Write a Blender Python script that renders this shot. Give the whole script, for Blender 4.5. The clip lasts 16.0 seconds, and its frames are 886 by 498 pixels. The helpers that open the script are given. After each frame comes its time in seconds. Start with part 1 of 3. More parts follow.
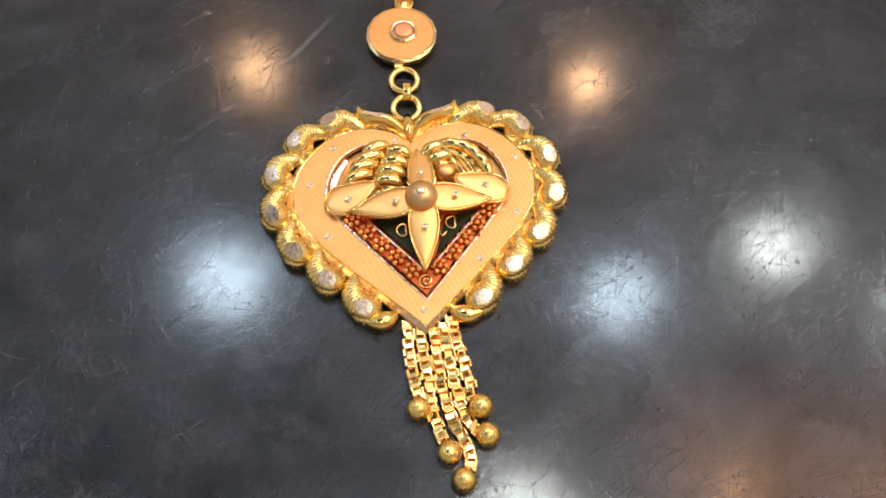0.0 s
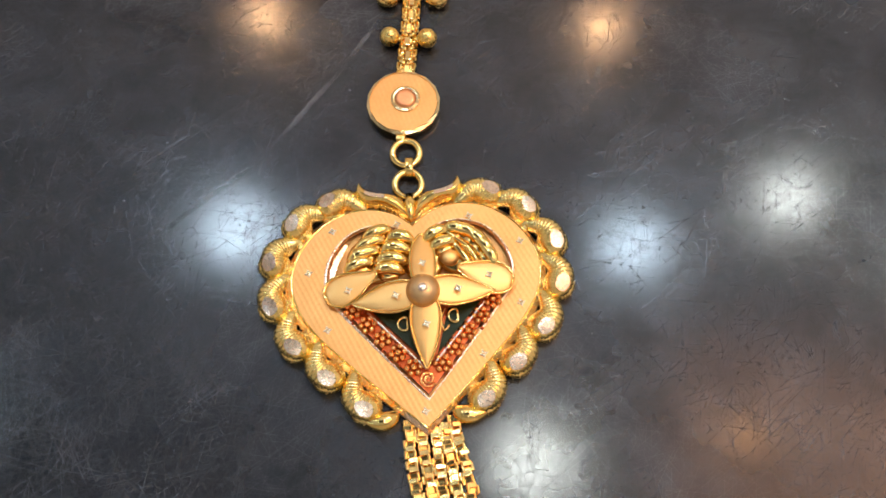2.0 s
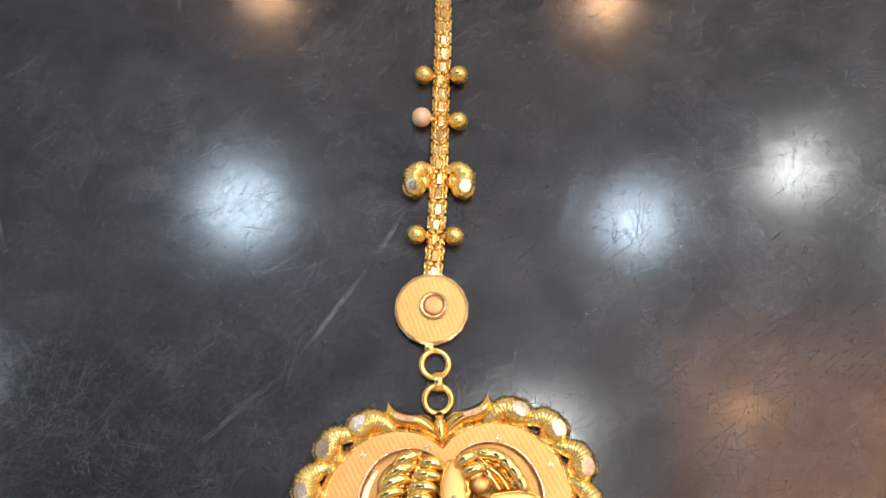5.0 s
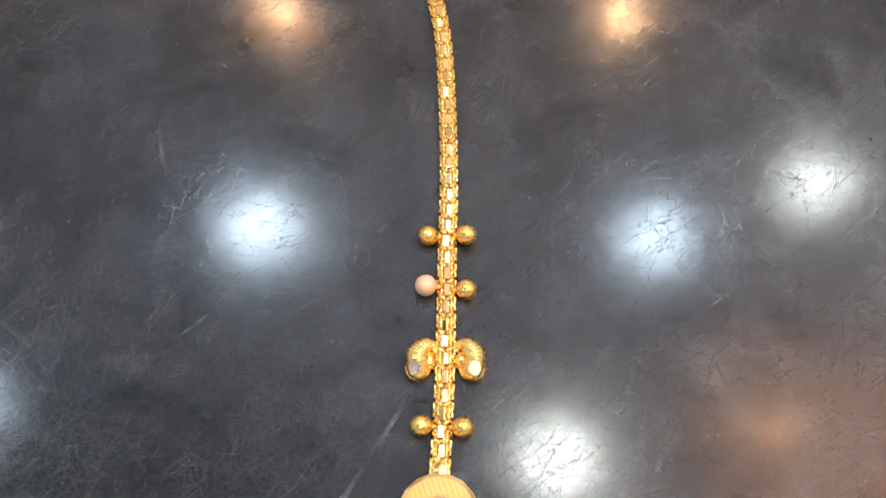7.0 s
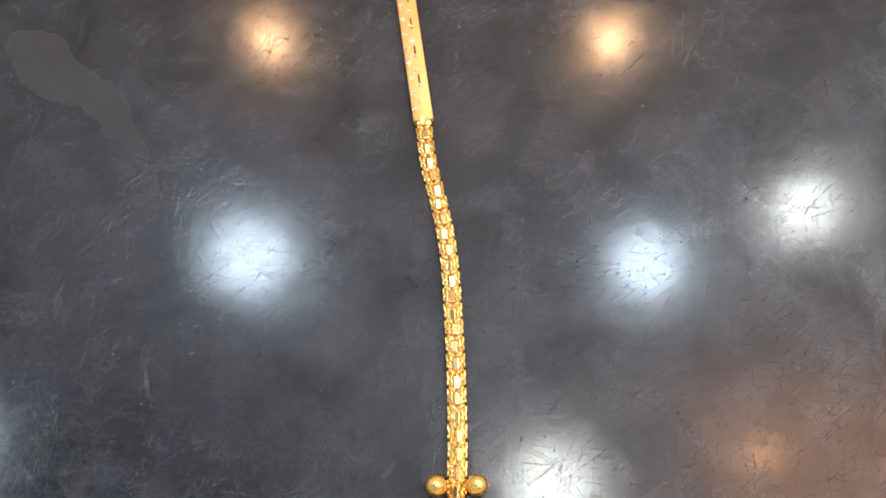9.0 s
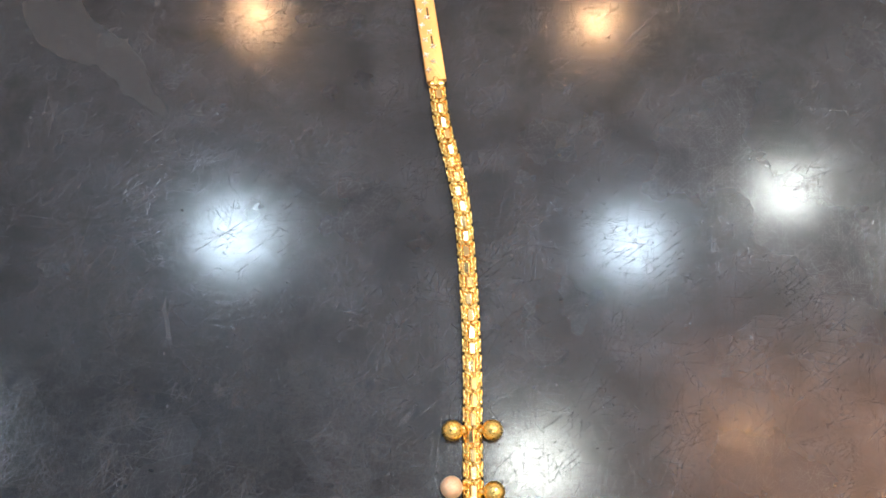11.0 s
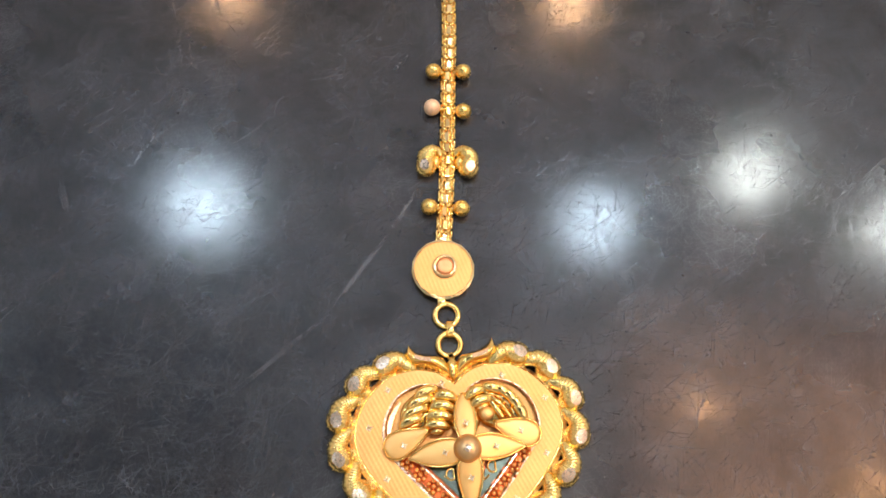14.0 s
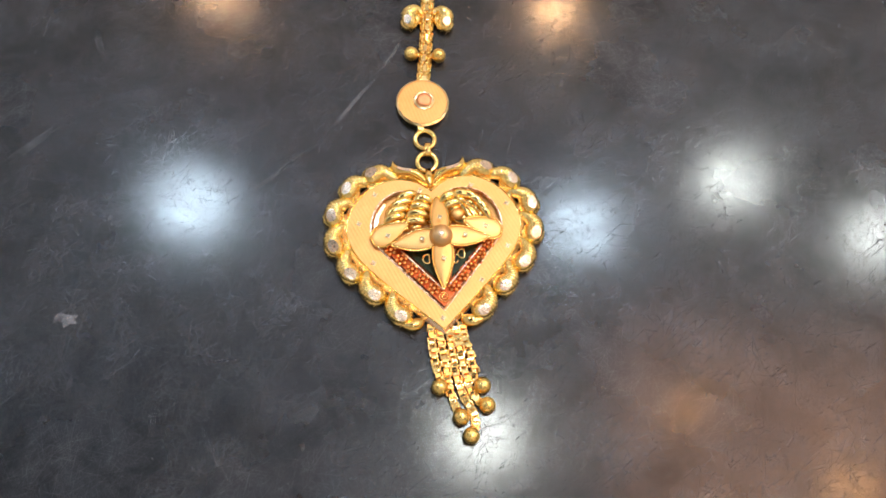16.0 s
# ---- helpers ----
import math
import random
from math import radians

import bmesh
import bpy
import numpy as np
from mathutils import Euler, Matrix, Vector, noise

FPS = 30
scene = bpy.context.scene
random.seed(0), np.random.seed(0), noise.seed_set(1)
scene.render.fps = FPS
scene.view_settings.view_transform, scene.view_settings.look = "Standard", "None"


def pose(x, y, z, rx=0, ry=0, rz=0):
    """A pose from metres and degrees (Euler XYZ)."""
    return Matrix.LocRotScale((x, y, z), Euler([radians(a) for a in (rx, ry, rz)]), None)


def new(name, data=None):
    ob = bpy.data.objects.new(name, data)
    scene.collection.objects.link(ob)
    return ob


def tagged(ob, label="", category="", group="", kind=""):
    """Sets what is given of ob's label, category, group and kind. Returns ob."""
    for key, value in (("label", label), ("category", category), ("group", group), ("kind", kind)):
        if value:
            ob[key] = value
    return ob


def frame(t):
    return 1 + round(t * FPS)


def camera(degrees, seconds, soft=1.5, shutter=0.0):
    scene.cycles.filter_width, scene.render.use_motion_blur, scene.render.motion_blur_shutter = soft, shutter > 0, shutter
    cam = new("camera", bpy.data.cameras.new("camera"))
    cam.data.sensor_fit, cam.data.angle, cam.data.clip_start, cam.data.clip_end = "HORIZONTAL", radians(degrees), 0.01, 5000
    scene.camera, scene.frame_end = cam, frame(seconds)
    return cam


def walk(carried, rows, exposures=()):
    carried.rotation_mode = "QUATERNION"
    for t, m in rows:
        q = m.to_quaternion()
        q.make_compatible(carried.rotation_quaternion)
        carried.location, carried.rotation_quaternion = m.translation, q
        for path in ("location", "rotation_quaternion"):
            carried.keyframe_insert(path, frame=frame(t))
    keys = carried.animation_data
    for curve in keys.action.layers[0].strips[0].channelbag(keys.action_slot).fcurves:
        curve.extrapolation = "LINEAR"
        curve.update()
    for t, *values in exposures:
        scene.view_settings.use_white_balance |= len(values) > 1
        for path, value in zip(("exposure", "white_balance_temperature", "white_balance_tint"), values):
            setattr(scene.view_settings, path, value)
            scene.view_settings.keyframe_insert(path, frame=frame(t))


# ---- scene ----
cam = camera(56.0, 16.0, 1.55)


def aim(x, y, z, yaw, pitch, roll):
    """A camera pose: place, turn round the upright, look up or down, turn round the lens."""
    return pose(x, y, z, 90 + pitch, 0, yaw) @ pose(0, 0, 0, 0, 0, roll)


# seconds, place in metres, yaw, pitch, roll in degrees
PATH = [
    (0, 0.00799, -0.06907, 0.08329, 2.399, -64.281, 0.688),
    (0.5, 0.01020, -0.06245, 0.08183, 3.109, -65.682, -0.086),
    (1, 0.00996, -0.05642, 0.07900, 3.784, -67.192, -0.805),
    (1.5, 0.00939, -0.05246, 0.07832, 4.611, -67.998, -1.659),
    (2, 0.00816, -0.05335, 0.08723, 4.510, -68.085, -1.240),
    (2.5, 0.01013, -0.05369, 0.09289, 4.596, -68.777, -1.314),
    (3, 0.00790, -0.05031, 0.09796, 6.250, -69.531, -2.740),
    (3.5, 0.00712, -0.04482, 0.09739, 5.892, -70.435, -2.233),
    (4, 0.00697, -0.04016, 0.09647, 6.130, -70.490, -2.673),
    (4.5, 0.00350, -0.03398, 0.09734, 4.711, -70.651, -1.113),
    (5, 0.00360, -0.02650, 0.09688, 5.187, -70.429, -2.047),
    (5.2, 0.00400, -0.02352, 0.09516, 5.461, -70.423, -2.424),
    (7.3, 0.00372, -0.00011, 0.09369, 8.772, -69.121, -6.301),
    (7.5, 0.00326, 0.00304, 0.09476, 7.858, -68.912, -5.504),
    (8, 0.00139, 0.00901, 0.09489, 7.771, -68.771, -5.629),
    (8.5, 0.00051, 0.01547, 0.09451, 6.733, -68.663, -4.634),
    (8.7, 0.00081, 0.01827, 0.09568, 6.736, -68.239, -4.751),
    (9.8, -0.00100, 0.02650, 0.09650, 5.300, -68.400, -3.400),
    (10.8, -0.00277, 0.02296, 0.09738, 3.948, -68.830, -2.209),
    (11, -0.00302, 0.01778, 0.09778, 3.541, -69.620, -1.562),
    (11.5, -0.00611, 0.00564, 0.10105, 1.523, -69.914, 1.064),
    (12, -0.00553, -0.00143, 0.09818, 0.954, -70.319, 1.939),
    (12.5, -0.00557, -0.00770, 0.09885, -1.638, -70.797, 4.406),
    (13, -0.00341, -0.01813, 0.10131, -1.739, -70.740, 4.602),
    (13.5, -0.00412, -0.02713, 0.10655, -2.833, -70.527, 5.659),
    (14, -0.00253, -0.03707, 0.11215, -2.840, -70.230, 5.798),
    (14.5, -0.00284, -0.04827, 0.11802, -2.335, -69.794, 5.706),
    (15, -0.00223, -0.05642, 0.12145, -3.940, -69.867, 7.579),
    (15.5, 0.00062, -0.06302, 0.12244, -4.934, -70.302, 8.262),
    (16, 0.00000, -0.07135, 0.12228, -5.343, -69.327, 8.642),
]
EXPOSURES = [(0, 0.02), (1.2, 0.0), (2.2, -0.08), (3.6, -0.06), (5.2, 0.16), (7.3, 0.47), (11.5, 0.46), (13, 0.42), (14, 0.18), (16, 0.16)]
walk(cam, [(t, aim(*row)) for t, *row in PATH], EXPOSURES)


# ------------------------------------------------------------------ light
# Room lights hang in the ceiling; all but added ones mirror in the counter.
CEILING = 2.2          # above the counter top
FLOOR = -0.92
world = bpy.data.worlds.new("world")
scene.world = world
world.use_nodes = True
world.node_tree.nodes["Background"].inputs[0].default_value = (0.9, 0.95, 1.0, 1)
world.node_tree.nodes["Background"].inputs[1].default_value = 0.3


COOL = (0.51, 0.71, 1.0)
NEUTRAL = (0.75, 0.88, 1.0)
WARM = (1.0, 0.62, 0.36)
AMBER = (1.0, 0.52, 0.2)
# x, y, radius, colour, radiance
LIGHTS = [
    (-0.674, 0.889, 0.110, COOL, 79.0),
    (0.491, 0.900, 0.095, COOL, 79.0),
    (0.968, 1.086, 0.088, NEUTRAL, 80.0),
    (0.212, 0.258, 0.100, NEUTRAL, 71.0),
    (1.420, 0.930, 0.095, NEUTRAL, 71.0),
    (-1.420, 0.330, 0.095, COOL, 36.0),
    (-0.700, 1.660, 0.056, WARM, 150.0),
    (0.414, 1.672, 0.056, WARM, 150.0),
    # six lamps added outside the mirrored view, to fill the gold with light
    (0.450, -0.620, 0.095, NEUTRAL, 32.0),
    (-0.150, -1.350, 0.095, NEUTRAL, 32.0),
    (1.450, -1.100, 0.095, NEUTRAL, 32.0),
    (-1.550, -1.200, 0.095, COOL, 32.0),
    (1.950, 0.250, 0.095, NEUTRAL, 55.0),
    (-1.950, 0.950, 0.095, COOL, 32.0),
]
SPOTS = [(0.770, 0.358, 0.024), (1.21, 0.172, 0.030)]


# ------------------------------------------------------------------ node helpers
def material(name):
    mat = bpy.data.materials.new(name)
    mat.use_nodes = True
    tree = mat.node_tree
    return mat, tree, tree.nodes["Principled BSDF"]


def add(tree, kind, **values):
    node = tree.nodes.new(kind)
    for key, value in values.items():
        node.inputs[key].default_value = value
    return node


def math_node(tree, op, a, b=None, c=None, clamp=False):
    node = tree.nodes.new("ShaderNodeMath")
    node.operation, node.use_clamp = op, clamp
    for slot, value in enumerate((a, b, c)):
        if value is None:
            continue
        if isinstance(value, (int, float)):
            node.inputs[slot].default_value = value
        else:
            tree.links.new(value, node.inputs[slot])
    return node.outputs[0]


def spread(tree, value, low, high, to_low=0.0, to_high=1.0):
    node = tree.nodes.new("ShaderNodeMapRange")
    for slot, v in zip(("From Min", "From Max", "To Min", "To Max"), (low, high, to_low, to_high)):
        node.inputs[slot].default_value = v
    tree.links.new(value, node.inputs["Value"])
    return node.outputs["Result"]


def noise_out(tree, vector, scale, detail=3.0, rough=0.55, distortion=0.0):
    node = add(tree, "ShaderNodeTexNoise", Scale=scale, Detail=detail, Roughness=rough, Distortion=distortion)
    tree.links.new(vector, node.inputs["Vector"])
    return node.outputs["Fac"]


def tint(tree, fac, low, high):
    node = tree.nodes.new("ShaderNodeMix")
    node.data_type = "RGBA"
    tree.links.new(fac, node.inputs[0])
    node.inputs[6].default_value, node.inputs[7].default_value = (*low, 1), (*high, 1)
    return node.outputs[2]


def bump(tree, height, strength, distance, before=None):
    node = add(tree, "ShaderNodeBump", Strength=strength, Distance=distance)
    tree.links.new(height, node.inputs["Height"])
    if before is not None:
        tree.links.new(before, node.inputs["Normal"])
    return node.outputs["Normal"]


def place_of(tree):
    return tree.nodes.new("ShaderNodeTexCoord").outputs["Object"]


# ------------------------------------------------------------------ materials
def metal(name, low, high, rough, grain=0.25, fine=2500.0, hatch=0.0, period=0.00027):
    """A worked metal: colour and gloss vary over the piece, with fine relief; hatch: depth of engraved lines."""
    mat, tree, bsdf = material(name)
    at = place_of(tree)
    broad = noise_out(tree, at, 260.0, 3.0)
    small = noise_out(tree, at, fine, 3.0)
    tree.links.new(tint(tree, spread(tree, broad, 0.3, 0.7), low, high), bsdf.inputs["Base Color"])
    bsdf.inputs["Metallic"].default_value = 1.0
    tree.links.new(spread(tree, small, 0.25, 0.75, rough * 0.75, rough * 1.3), bsdf.inputs["Roughness"])
    normal = bump(tree, small, grain, 0.000012)
    if hatch:
        for angle in (38.0, -24.0):
            turn = add(tree, "ShaderNodeMapping", Rotation=(0, 0, radians(angle)))
            tree.links.new(at, turn.inputs["Vector"])
            wave = add(tree, "ShaderNodeTexWave", Scale=0.314 / period / 2, Distortion=0.4, Detail=1.0)
            tree.links.new(turn.outputs[0], wave.inputs["Vector"])
            normal = bump(tree, wave.outputs["Fac"], hatch, 0.00004, normal)
    tree.links.new(normal, bsdf.inputs["Normal"])
    return mat


gold_satin = metal("gold_satin", (0.79, 0.39, 0.12), (0.84, 0.435, 0.145), 0.48, 0.35, 5000.0, 0.28)
gold_petal = metal("gold_petal", (0.98, 0.55, 0.18), (1.0, 0.60, 0.21), 0.46, 0.3, 7000.0)
gold_polished = metal("gold_polished", (1.0, 0.64, 0.18), (1.0, 0.71, 0.24), 0.15, 0.12)
gold_scroll = metal("gold_scroll", (1.0, 0.69, 0.22), (1.0, 0.75, 0.28), 0.24, 0.35, 3000.0)
gold_fan = metal("gold_fan", (1.0, 0.66, 0.20), (1.0, 0.73, 0.27), 0.17, 0.2, 3000.0)
gold_tassel = metal("gold_tassel", (0.98, 0.60, 0.18), (1.0, 0.67, 0.23), 0.2, 0.2)
gold_brushed = metal("gold_brushed", (1.0, 0.65, 0.19), (1.0, 0.72, 0.25), 0.22, 0.25)
gold_ball = metal("gold_ball", (1.0, 0.63, 0.16), (1.0, 0.70, 0.22), 0.27, 0.3, 3500.0)
gold_boss = metal("gold_boss", (0.78, 0.47, 0.20), (0.90, 0.58, 0.28), 0.38, 0.8, 6000.0)
rose_cut = metal("rose_cut", (0.97, 0.70, 0.47), (1.0, 0.79, 0.58), 0.27, 0.15, 2500.0)
rose_matt = metal("rose_matt", (0.98, 0.66, 0.40), (1.0, 0.76, 0.52), 0.72, 1.0, 4000.0)
white_cut = metal("white_cut", (0.95, 0.86, 0.66), (1.0, 0.93, 0.76), 0.26, 0.05)
gold_pad = metal("gold_pad", (1.0, 0.67, 0.26), (1.0, 0.75, 0.34), 0.16, 0.15)
gold_pale = metal("gold_pale", (1.0, 0.68, 0.30), (1.0, 0.76, 0.40), 0.22, 0.12)
red_copper = metal("red_copper", (0.50, 0.085, 0.022), (0.68, 0.15, 0.045), 0.32, 0.6, 5000.0)
red_bead = metal("red_bead", (0.90, 0.33, 0.09), (1.0, 0.54, 0.18), 0.22, 0.2)
coral = metal("coral", (0.80, 0.28, 0.10), (0.98, 0.48, 0.22), 0.45, 1.0, 3500.0)


def enamel(name, low, high):
    mat, tree, bsdf = material(name)
    at = place_of(tree)
    tree.links.new(tint(tree, noise_out(tree, at, 900.0, 3.0), low, high), bsdf.inputs["Base Color"])
    bsdf.inputs["Roughness"].default_value = 0.2
    bsdf.inputs["Metallic"].default_value = 0.36
    tree.links.new(bump(tree, noise_out(tree, at, 2500.0), 0.2, 0.00006), bsdf.inputs["Normal"])
    return mat


green_enamel = enamel("green_enamel", (0.016, 0.020, 0.005), (0.045, 0.050, 0.014))
dark_slot = enamel("dark_slot", (0.22, 0.12, 0.04), (0.32, 0.18, 0.07))


def worn_counter():
    """Dark, glossy sheet with fine rubbed scratches that run every way."""
    mat, tree, bsdf = material("worn_dark_counter")
    at = place_of(tree)
    # wiping leaves long arcs: the lines bend slowly
    warp = add(tree, "ShaderNodeTexNoise", Scale=26.0, Detail=1.0)
    tree.links.new(at, warp.inputs["Vector"])
    bent = tree.nodes.new("ShaderNodeVectorMath")
    bent.operation = "MULTIPLY_ADD"
    tree.links.new(warp.outputs["Color"], bent.inputs[0])
    bent.inputs[1].default_value = (0.0045, 0.0045, 0.0)
    tree.links.new(at, bent.inputs[2])

    def lines(count, first, step, along, across, low, high):
        total = None
        for n in range(count):
            turn = add(tree, "ShaderNodeMapping", Rotation=(0, 0, radians(first + step * n + 5.0 * (n % 3))), Location=(0.31 * n, 0.17 * n + first, 0.07 * n))
            tree.links.new(bent.outputs[0], turn.inputs["Vector"])
            long = add(tree, "ShaderNodeMapping", Scale=(along * (1 + 0.28 * (n % 3)), across * (1 + 0.11 * (n % 4)), 1.0))
            tree.links.new(turn.outputs[0], long.inputs["Vector"])
            line = spread(tree, noise_out(tree, long.outputs[0], 1.0, 0.0), low, high)
            total = line if total is None else math_node(tree, "ADD", total, line)
        return total

    fine = lines(13, 0.0, 13.9, 240.0, 10500.0, 0.67, 0.77)
    deep = lines(12, 7.0, 15.0, 120.0, 7600.0, 0.71, 0.81)
    cloud = noise_out(tree, at, 38.0, 5.0, 0.6)
    mottle = noise_out(tree, at, 420.0, 4.0, 0.65)
    smear = noise_out(tree, bent.outputs[0], 130.0, 6.0, 0.7, 0.5)
    speck = spread(tree, noise_out(tree, at, 1300.0, 1.0), 0.76, 0.82)
    base = tint(tree, math_node(tree, "MULTIPLY", spread(tree, cloud, 0.3, 0.75), spread(tree, mottle, 0.25, 0.75)), (0.0006, 0.0009, 0.0016), (0.0040, 0.0050, 0.0068))
    worn = tree.nodes.new("ShaderNodeMix")
    worn.data_type = "RGBA"
    # scratched places hold a little grey dust
    grey = math_node(tree, "MULTIPLY", math_node(tree, "ADD", deep, math_node(tree, "MULTIPLY", fine, 0.35)), spread(tree, smear, 0.36, 0.68, 0.05, 0.42), None, True)
    tree.links.new(grey, worn.inputs[0])
    tree.links.new(base, worn.inputs[6])
    worn.inputs[7].default_value = (0.062, 0.063, 0.068, 1)
    dust = tree.nodes.new("ShaderNodeMix")
    dust.data_type = "RGBA"
    tree.links.new(math_node(tree, "MULTIPLY", speck, 0.25), dust.inputs[0])
    tree.links.new(worn.outputs[2], dust.inputs[6])
    dust.inputs[7].default_value = (0.3, 0.29, 0.27, 1)
    tree.links.new(dust.outputs[2], bsdf.inputs["Base Color"])
    tree.links.new(spread(tree, math_node(tree, "ADD", cloud, mottle), 0.7, 1.3, 0.070, 0.105), bsdf.inputs["Roughness"])
    bsdf.inputs["IOR"].default_value = 1.5
    bsdf.inputs["Specular IOR Level"].default_value = 0.28
    bsdf.inputs["Specular Tint"].default_value = (1.0, 0.90, 0.75, 1)
    tree.links.new(spread(tree, smear, 0.34, 0.66, 0.54, 1.0), bsdf.inputs["Coat Weight"])
    tree.links.new(spread(tree, cloud, 0.3, 0.7, 0.22, 0.30), bsdf.inputs["Coat Roughness"])
    bsdf.inputs["Coat IOR"].default_value = 1.55
    tree.links.new(bump(tree, deep, 1.0, 0.00000095, bump(tree, fine, 1.0, 0.00000025)), bsdf.inputs["Normal"])
    tree.links.new(bump(tree, deep, 1.0, 0.000013, bump(tree, fine, 1.0, 0.0000044)), bsdf.inputs["Coat Normal"])
    return mat


counter_material = worn_counter()


def plain(name, low, high, rough, scale=4.0, metallic=0.0):
    mat, tree, bsdf = material(name)
    at = place_of(tree)
    tree.links.new(tint(tree, noise_out(tree, at, scale, 5.0), low, high), bsdf.inputs["Base Color"])
    bsdf.inputs["Roughness"].default_value, bsdf.inputs["Metallic"].default_value = rough, metallic
    tree.links.new(bump(tree, noise_out(tree, at, scale * 40), 0.1, 0.002), bsdf.inputs["Normal"])
    return mat


ceiling_paint = plain("ceiling_paint", (0.47, 0.455, 0.435), (0.52, 0.505, 0.485), 0.8)
wall_paint = plain("wall_paint", (0.82, 0.78, 0.72), (0.87, 0.83, 0.77), 0.7)
floor_stone = plain("floor_stone", (0.72, 0.68, 0.62), (0.80, 0.76, 0.70), 0.3)
wood = plain("warm_wood", (0.42, 0.20, 0.10), (0.60, 0.31, 0.17), 0.4, 9.0)
# near-black for the slab added in place of the phone's mirror image
phone_stand_in_dark = plain("phone_stand_in_dark", (0.026, 0.025, 0.025), (0.04, 0.039, 0.038), 0.6)
steel = plain("painted_steel", (0.75, 0.75, 0.75), (0.82, 0.82, 0.82), 0.4)


def scuff(name, colour, alpha, least=0.0):
    mat, tree, bsdf = material(name)
    at = place_of(tree)
    bsdf.inputs["Base Color"].default_value = (*colour, 1)
    bsdf.inputs["Roughness"].default_value = 0.6
    streak = noise_out(tree, at, 700.0, 4.0, 0.7)
    tree.links.new(spread(tree, streak, 0.35, 0.65, least, alpha), bsdf.inputs["Alpha"])
    return mat


# scratches that catch the lamps: their glint is painted on as pale grey
pale_scuff_glint = scuff("pale_scuff_glint", (0.40, 0.41, 0.42), 0.13)
long_scuff_glint = scuff("long_scuff_glint", (0.46, 0.47, 0.48), 0.23, 0.04)
chip_mark = scuff("chip_mark", (0.4, 0.4, 0.4), 0.45)
dull_film = scuff("dull_film", (0.12, 0.118, 0.112), 0.17, 0.09)


def glow(name, colour, strength):
    mat, tree, bsdf = material(name)
    bsdf.inputs["Base Color"].default_value = (0.8, 0.8, 0.8, 1)
    bsdf.inputs["Emission Color"].default_value = (*colour, 1)
    bsdf.inputs["Emission Strength"].default_value = strength
    return mat


# ------------------------------------------------------------------ mesh helpers (millimetres)
MM = 0.001


def finish(name, bm, mat, smooth=True, scale=MM):
    bmesh.ops.recalc_face_normals(bm, faces=bm.faces)
    if scale != 1:
        bmesh.ops.scale(bm, vec=(scale, scale, scale), verts=bm.verts)
    mesh = bpy.data.meshes.new(name)
    bm.to_mesh(mesh)
    bm.free()
    mesh.materials.append(mat)
    for face in mesh.polygons:
        face.use_smooth = smooth
    return mesh


def part(name, bm, mat, parent, label="", smooth=True):
    """Links a bmesh in millimetres as one mesh object under a thing or a part."""
    return piece(name, finish(name, bm, mat, smooth), parent, label=label)


def piece(name, mesh, parent, x=0.0, y=0.0, z=0.0, rz=0.0, label="", rx=0.0, ry=0.0):
    ob = new(name, mesh)
    ob.parent = parent
    ob.matrix_local = pose(x * MM, y * MM, z * MM, rx, ry, rz)
    if label:
        ob["label"] = label
    return ob


def thing(name, x, y, z, rz, label, category, group=""):
    ob = new(name)
    ob.empty_display_size = 0.005
    ob.matrix_world = pose(x * MM, y * MM, z * MM, 0, 0, rz)
    return tagged(ob, label, category, group)


def curve(points, count, closed=False):
    """Catmull-Rom curve through points of any dimension, resampled evenly."""
    p = np.array(points, float)
    n = len(p)
    dense = []
    for i in range(n if closed else n - 1):
        a, b, c, d = ((p[(i + k) % n] if closed else p[min(max(i + k, 0), n - 1)]) for k in (-1, 0, 1, 2))
        for t in np.linspace(0, 1, 16, endpoint=False):
            dense.append(0.5 * (2 * b + (c - a) * t + (2 * a - 5 * b + 4 * c - d) * t * t + (3 * b - a - 3 * c + d) * t**3))
    dense.append(p[0] if closed else p[-1])
    dense = np.array(dense)
    gone = np.r_[0, np.cumsum(np.linalg.norm(np.diff(dense[:, :2], axis=0), axis=1))]
    want = np.linspace(0, gone[-1], count + 1 if closed else count)
    out = np.stack([np.interp(want, gone, dense[:, k]) for k in range(dense.shape[1])], 1)
    return out[:-1] if closed else out


def sweep(bm, points, radius, seg=8, closed=False, flat=1.0):
    """A round wire along 3D points; radius may be a list; flat squeezes it in z."""
    p = [Vector(q) for q in points]
    n = len(p)
    radii = [float(r) for r in radius] if hasattr(radius, "__len__") else [radius] * n
    rings = []
    for i in range(n):
        a, b = (p[(i - 1) % n], p[(i + 1) % n]) if closed else (p[max(i - 1, 0)], p[min(i + 1, n - 1)])
        ahead = (b - a).normalized()
        side = ahead.cross(Vector((0, 0, 1)))
        side = side.normalized() if side.length > 1e-4 else Vector((1, 0, 0))
        up = side.cross(ahead)
        rings.append([bm.verts.new(p[i] + radii[i] * (math.cos(t) * side + flat * math.sin(t) * up)) for t in (2 * math.pi * k / seg for k in range(seg))])
    for i in range(n if closed else n - 1):
        a, b = rings[i], rings[(i + 1) % n]
        for k in range(seg):
            bm.faces.new((a[k], a[(k + 1) % seg], b[(k + 1) % seg], b[k]))
    if not closed:
        bm.faces.new(rings[0]), bm.faces.new(rings[-1][::-1])
    return bm


def ball(bm, x, y, z, rx, ry=None, rz=None, seg=16, turn=0.0):
    m = Matrix.Translation((x, y, z)) @ Matrix.Rotation(radians(turn), 4, "Z") @ Matrix.Diagonal((rx, ry or rx, rz or rx, 1))
    bmesh.ops.create_uvsphere(bm, u_segments=seg, v_segments=max(6, seg // 2), radius=1, matrix=m)
    return bm


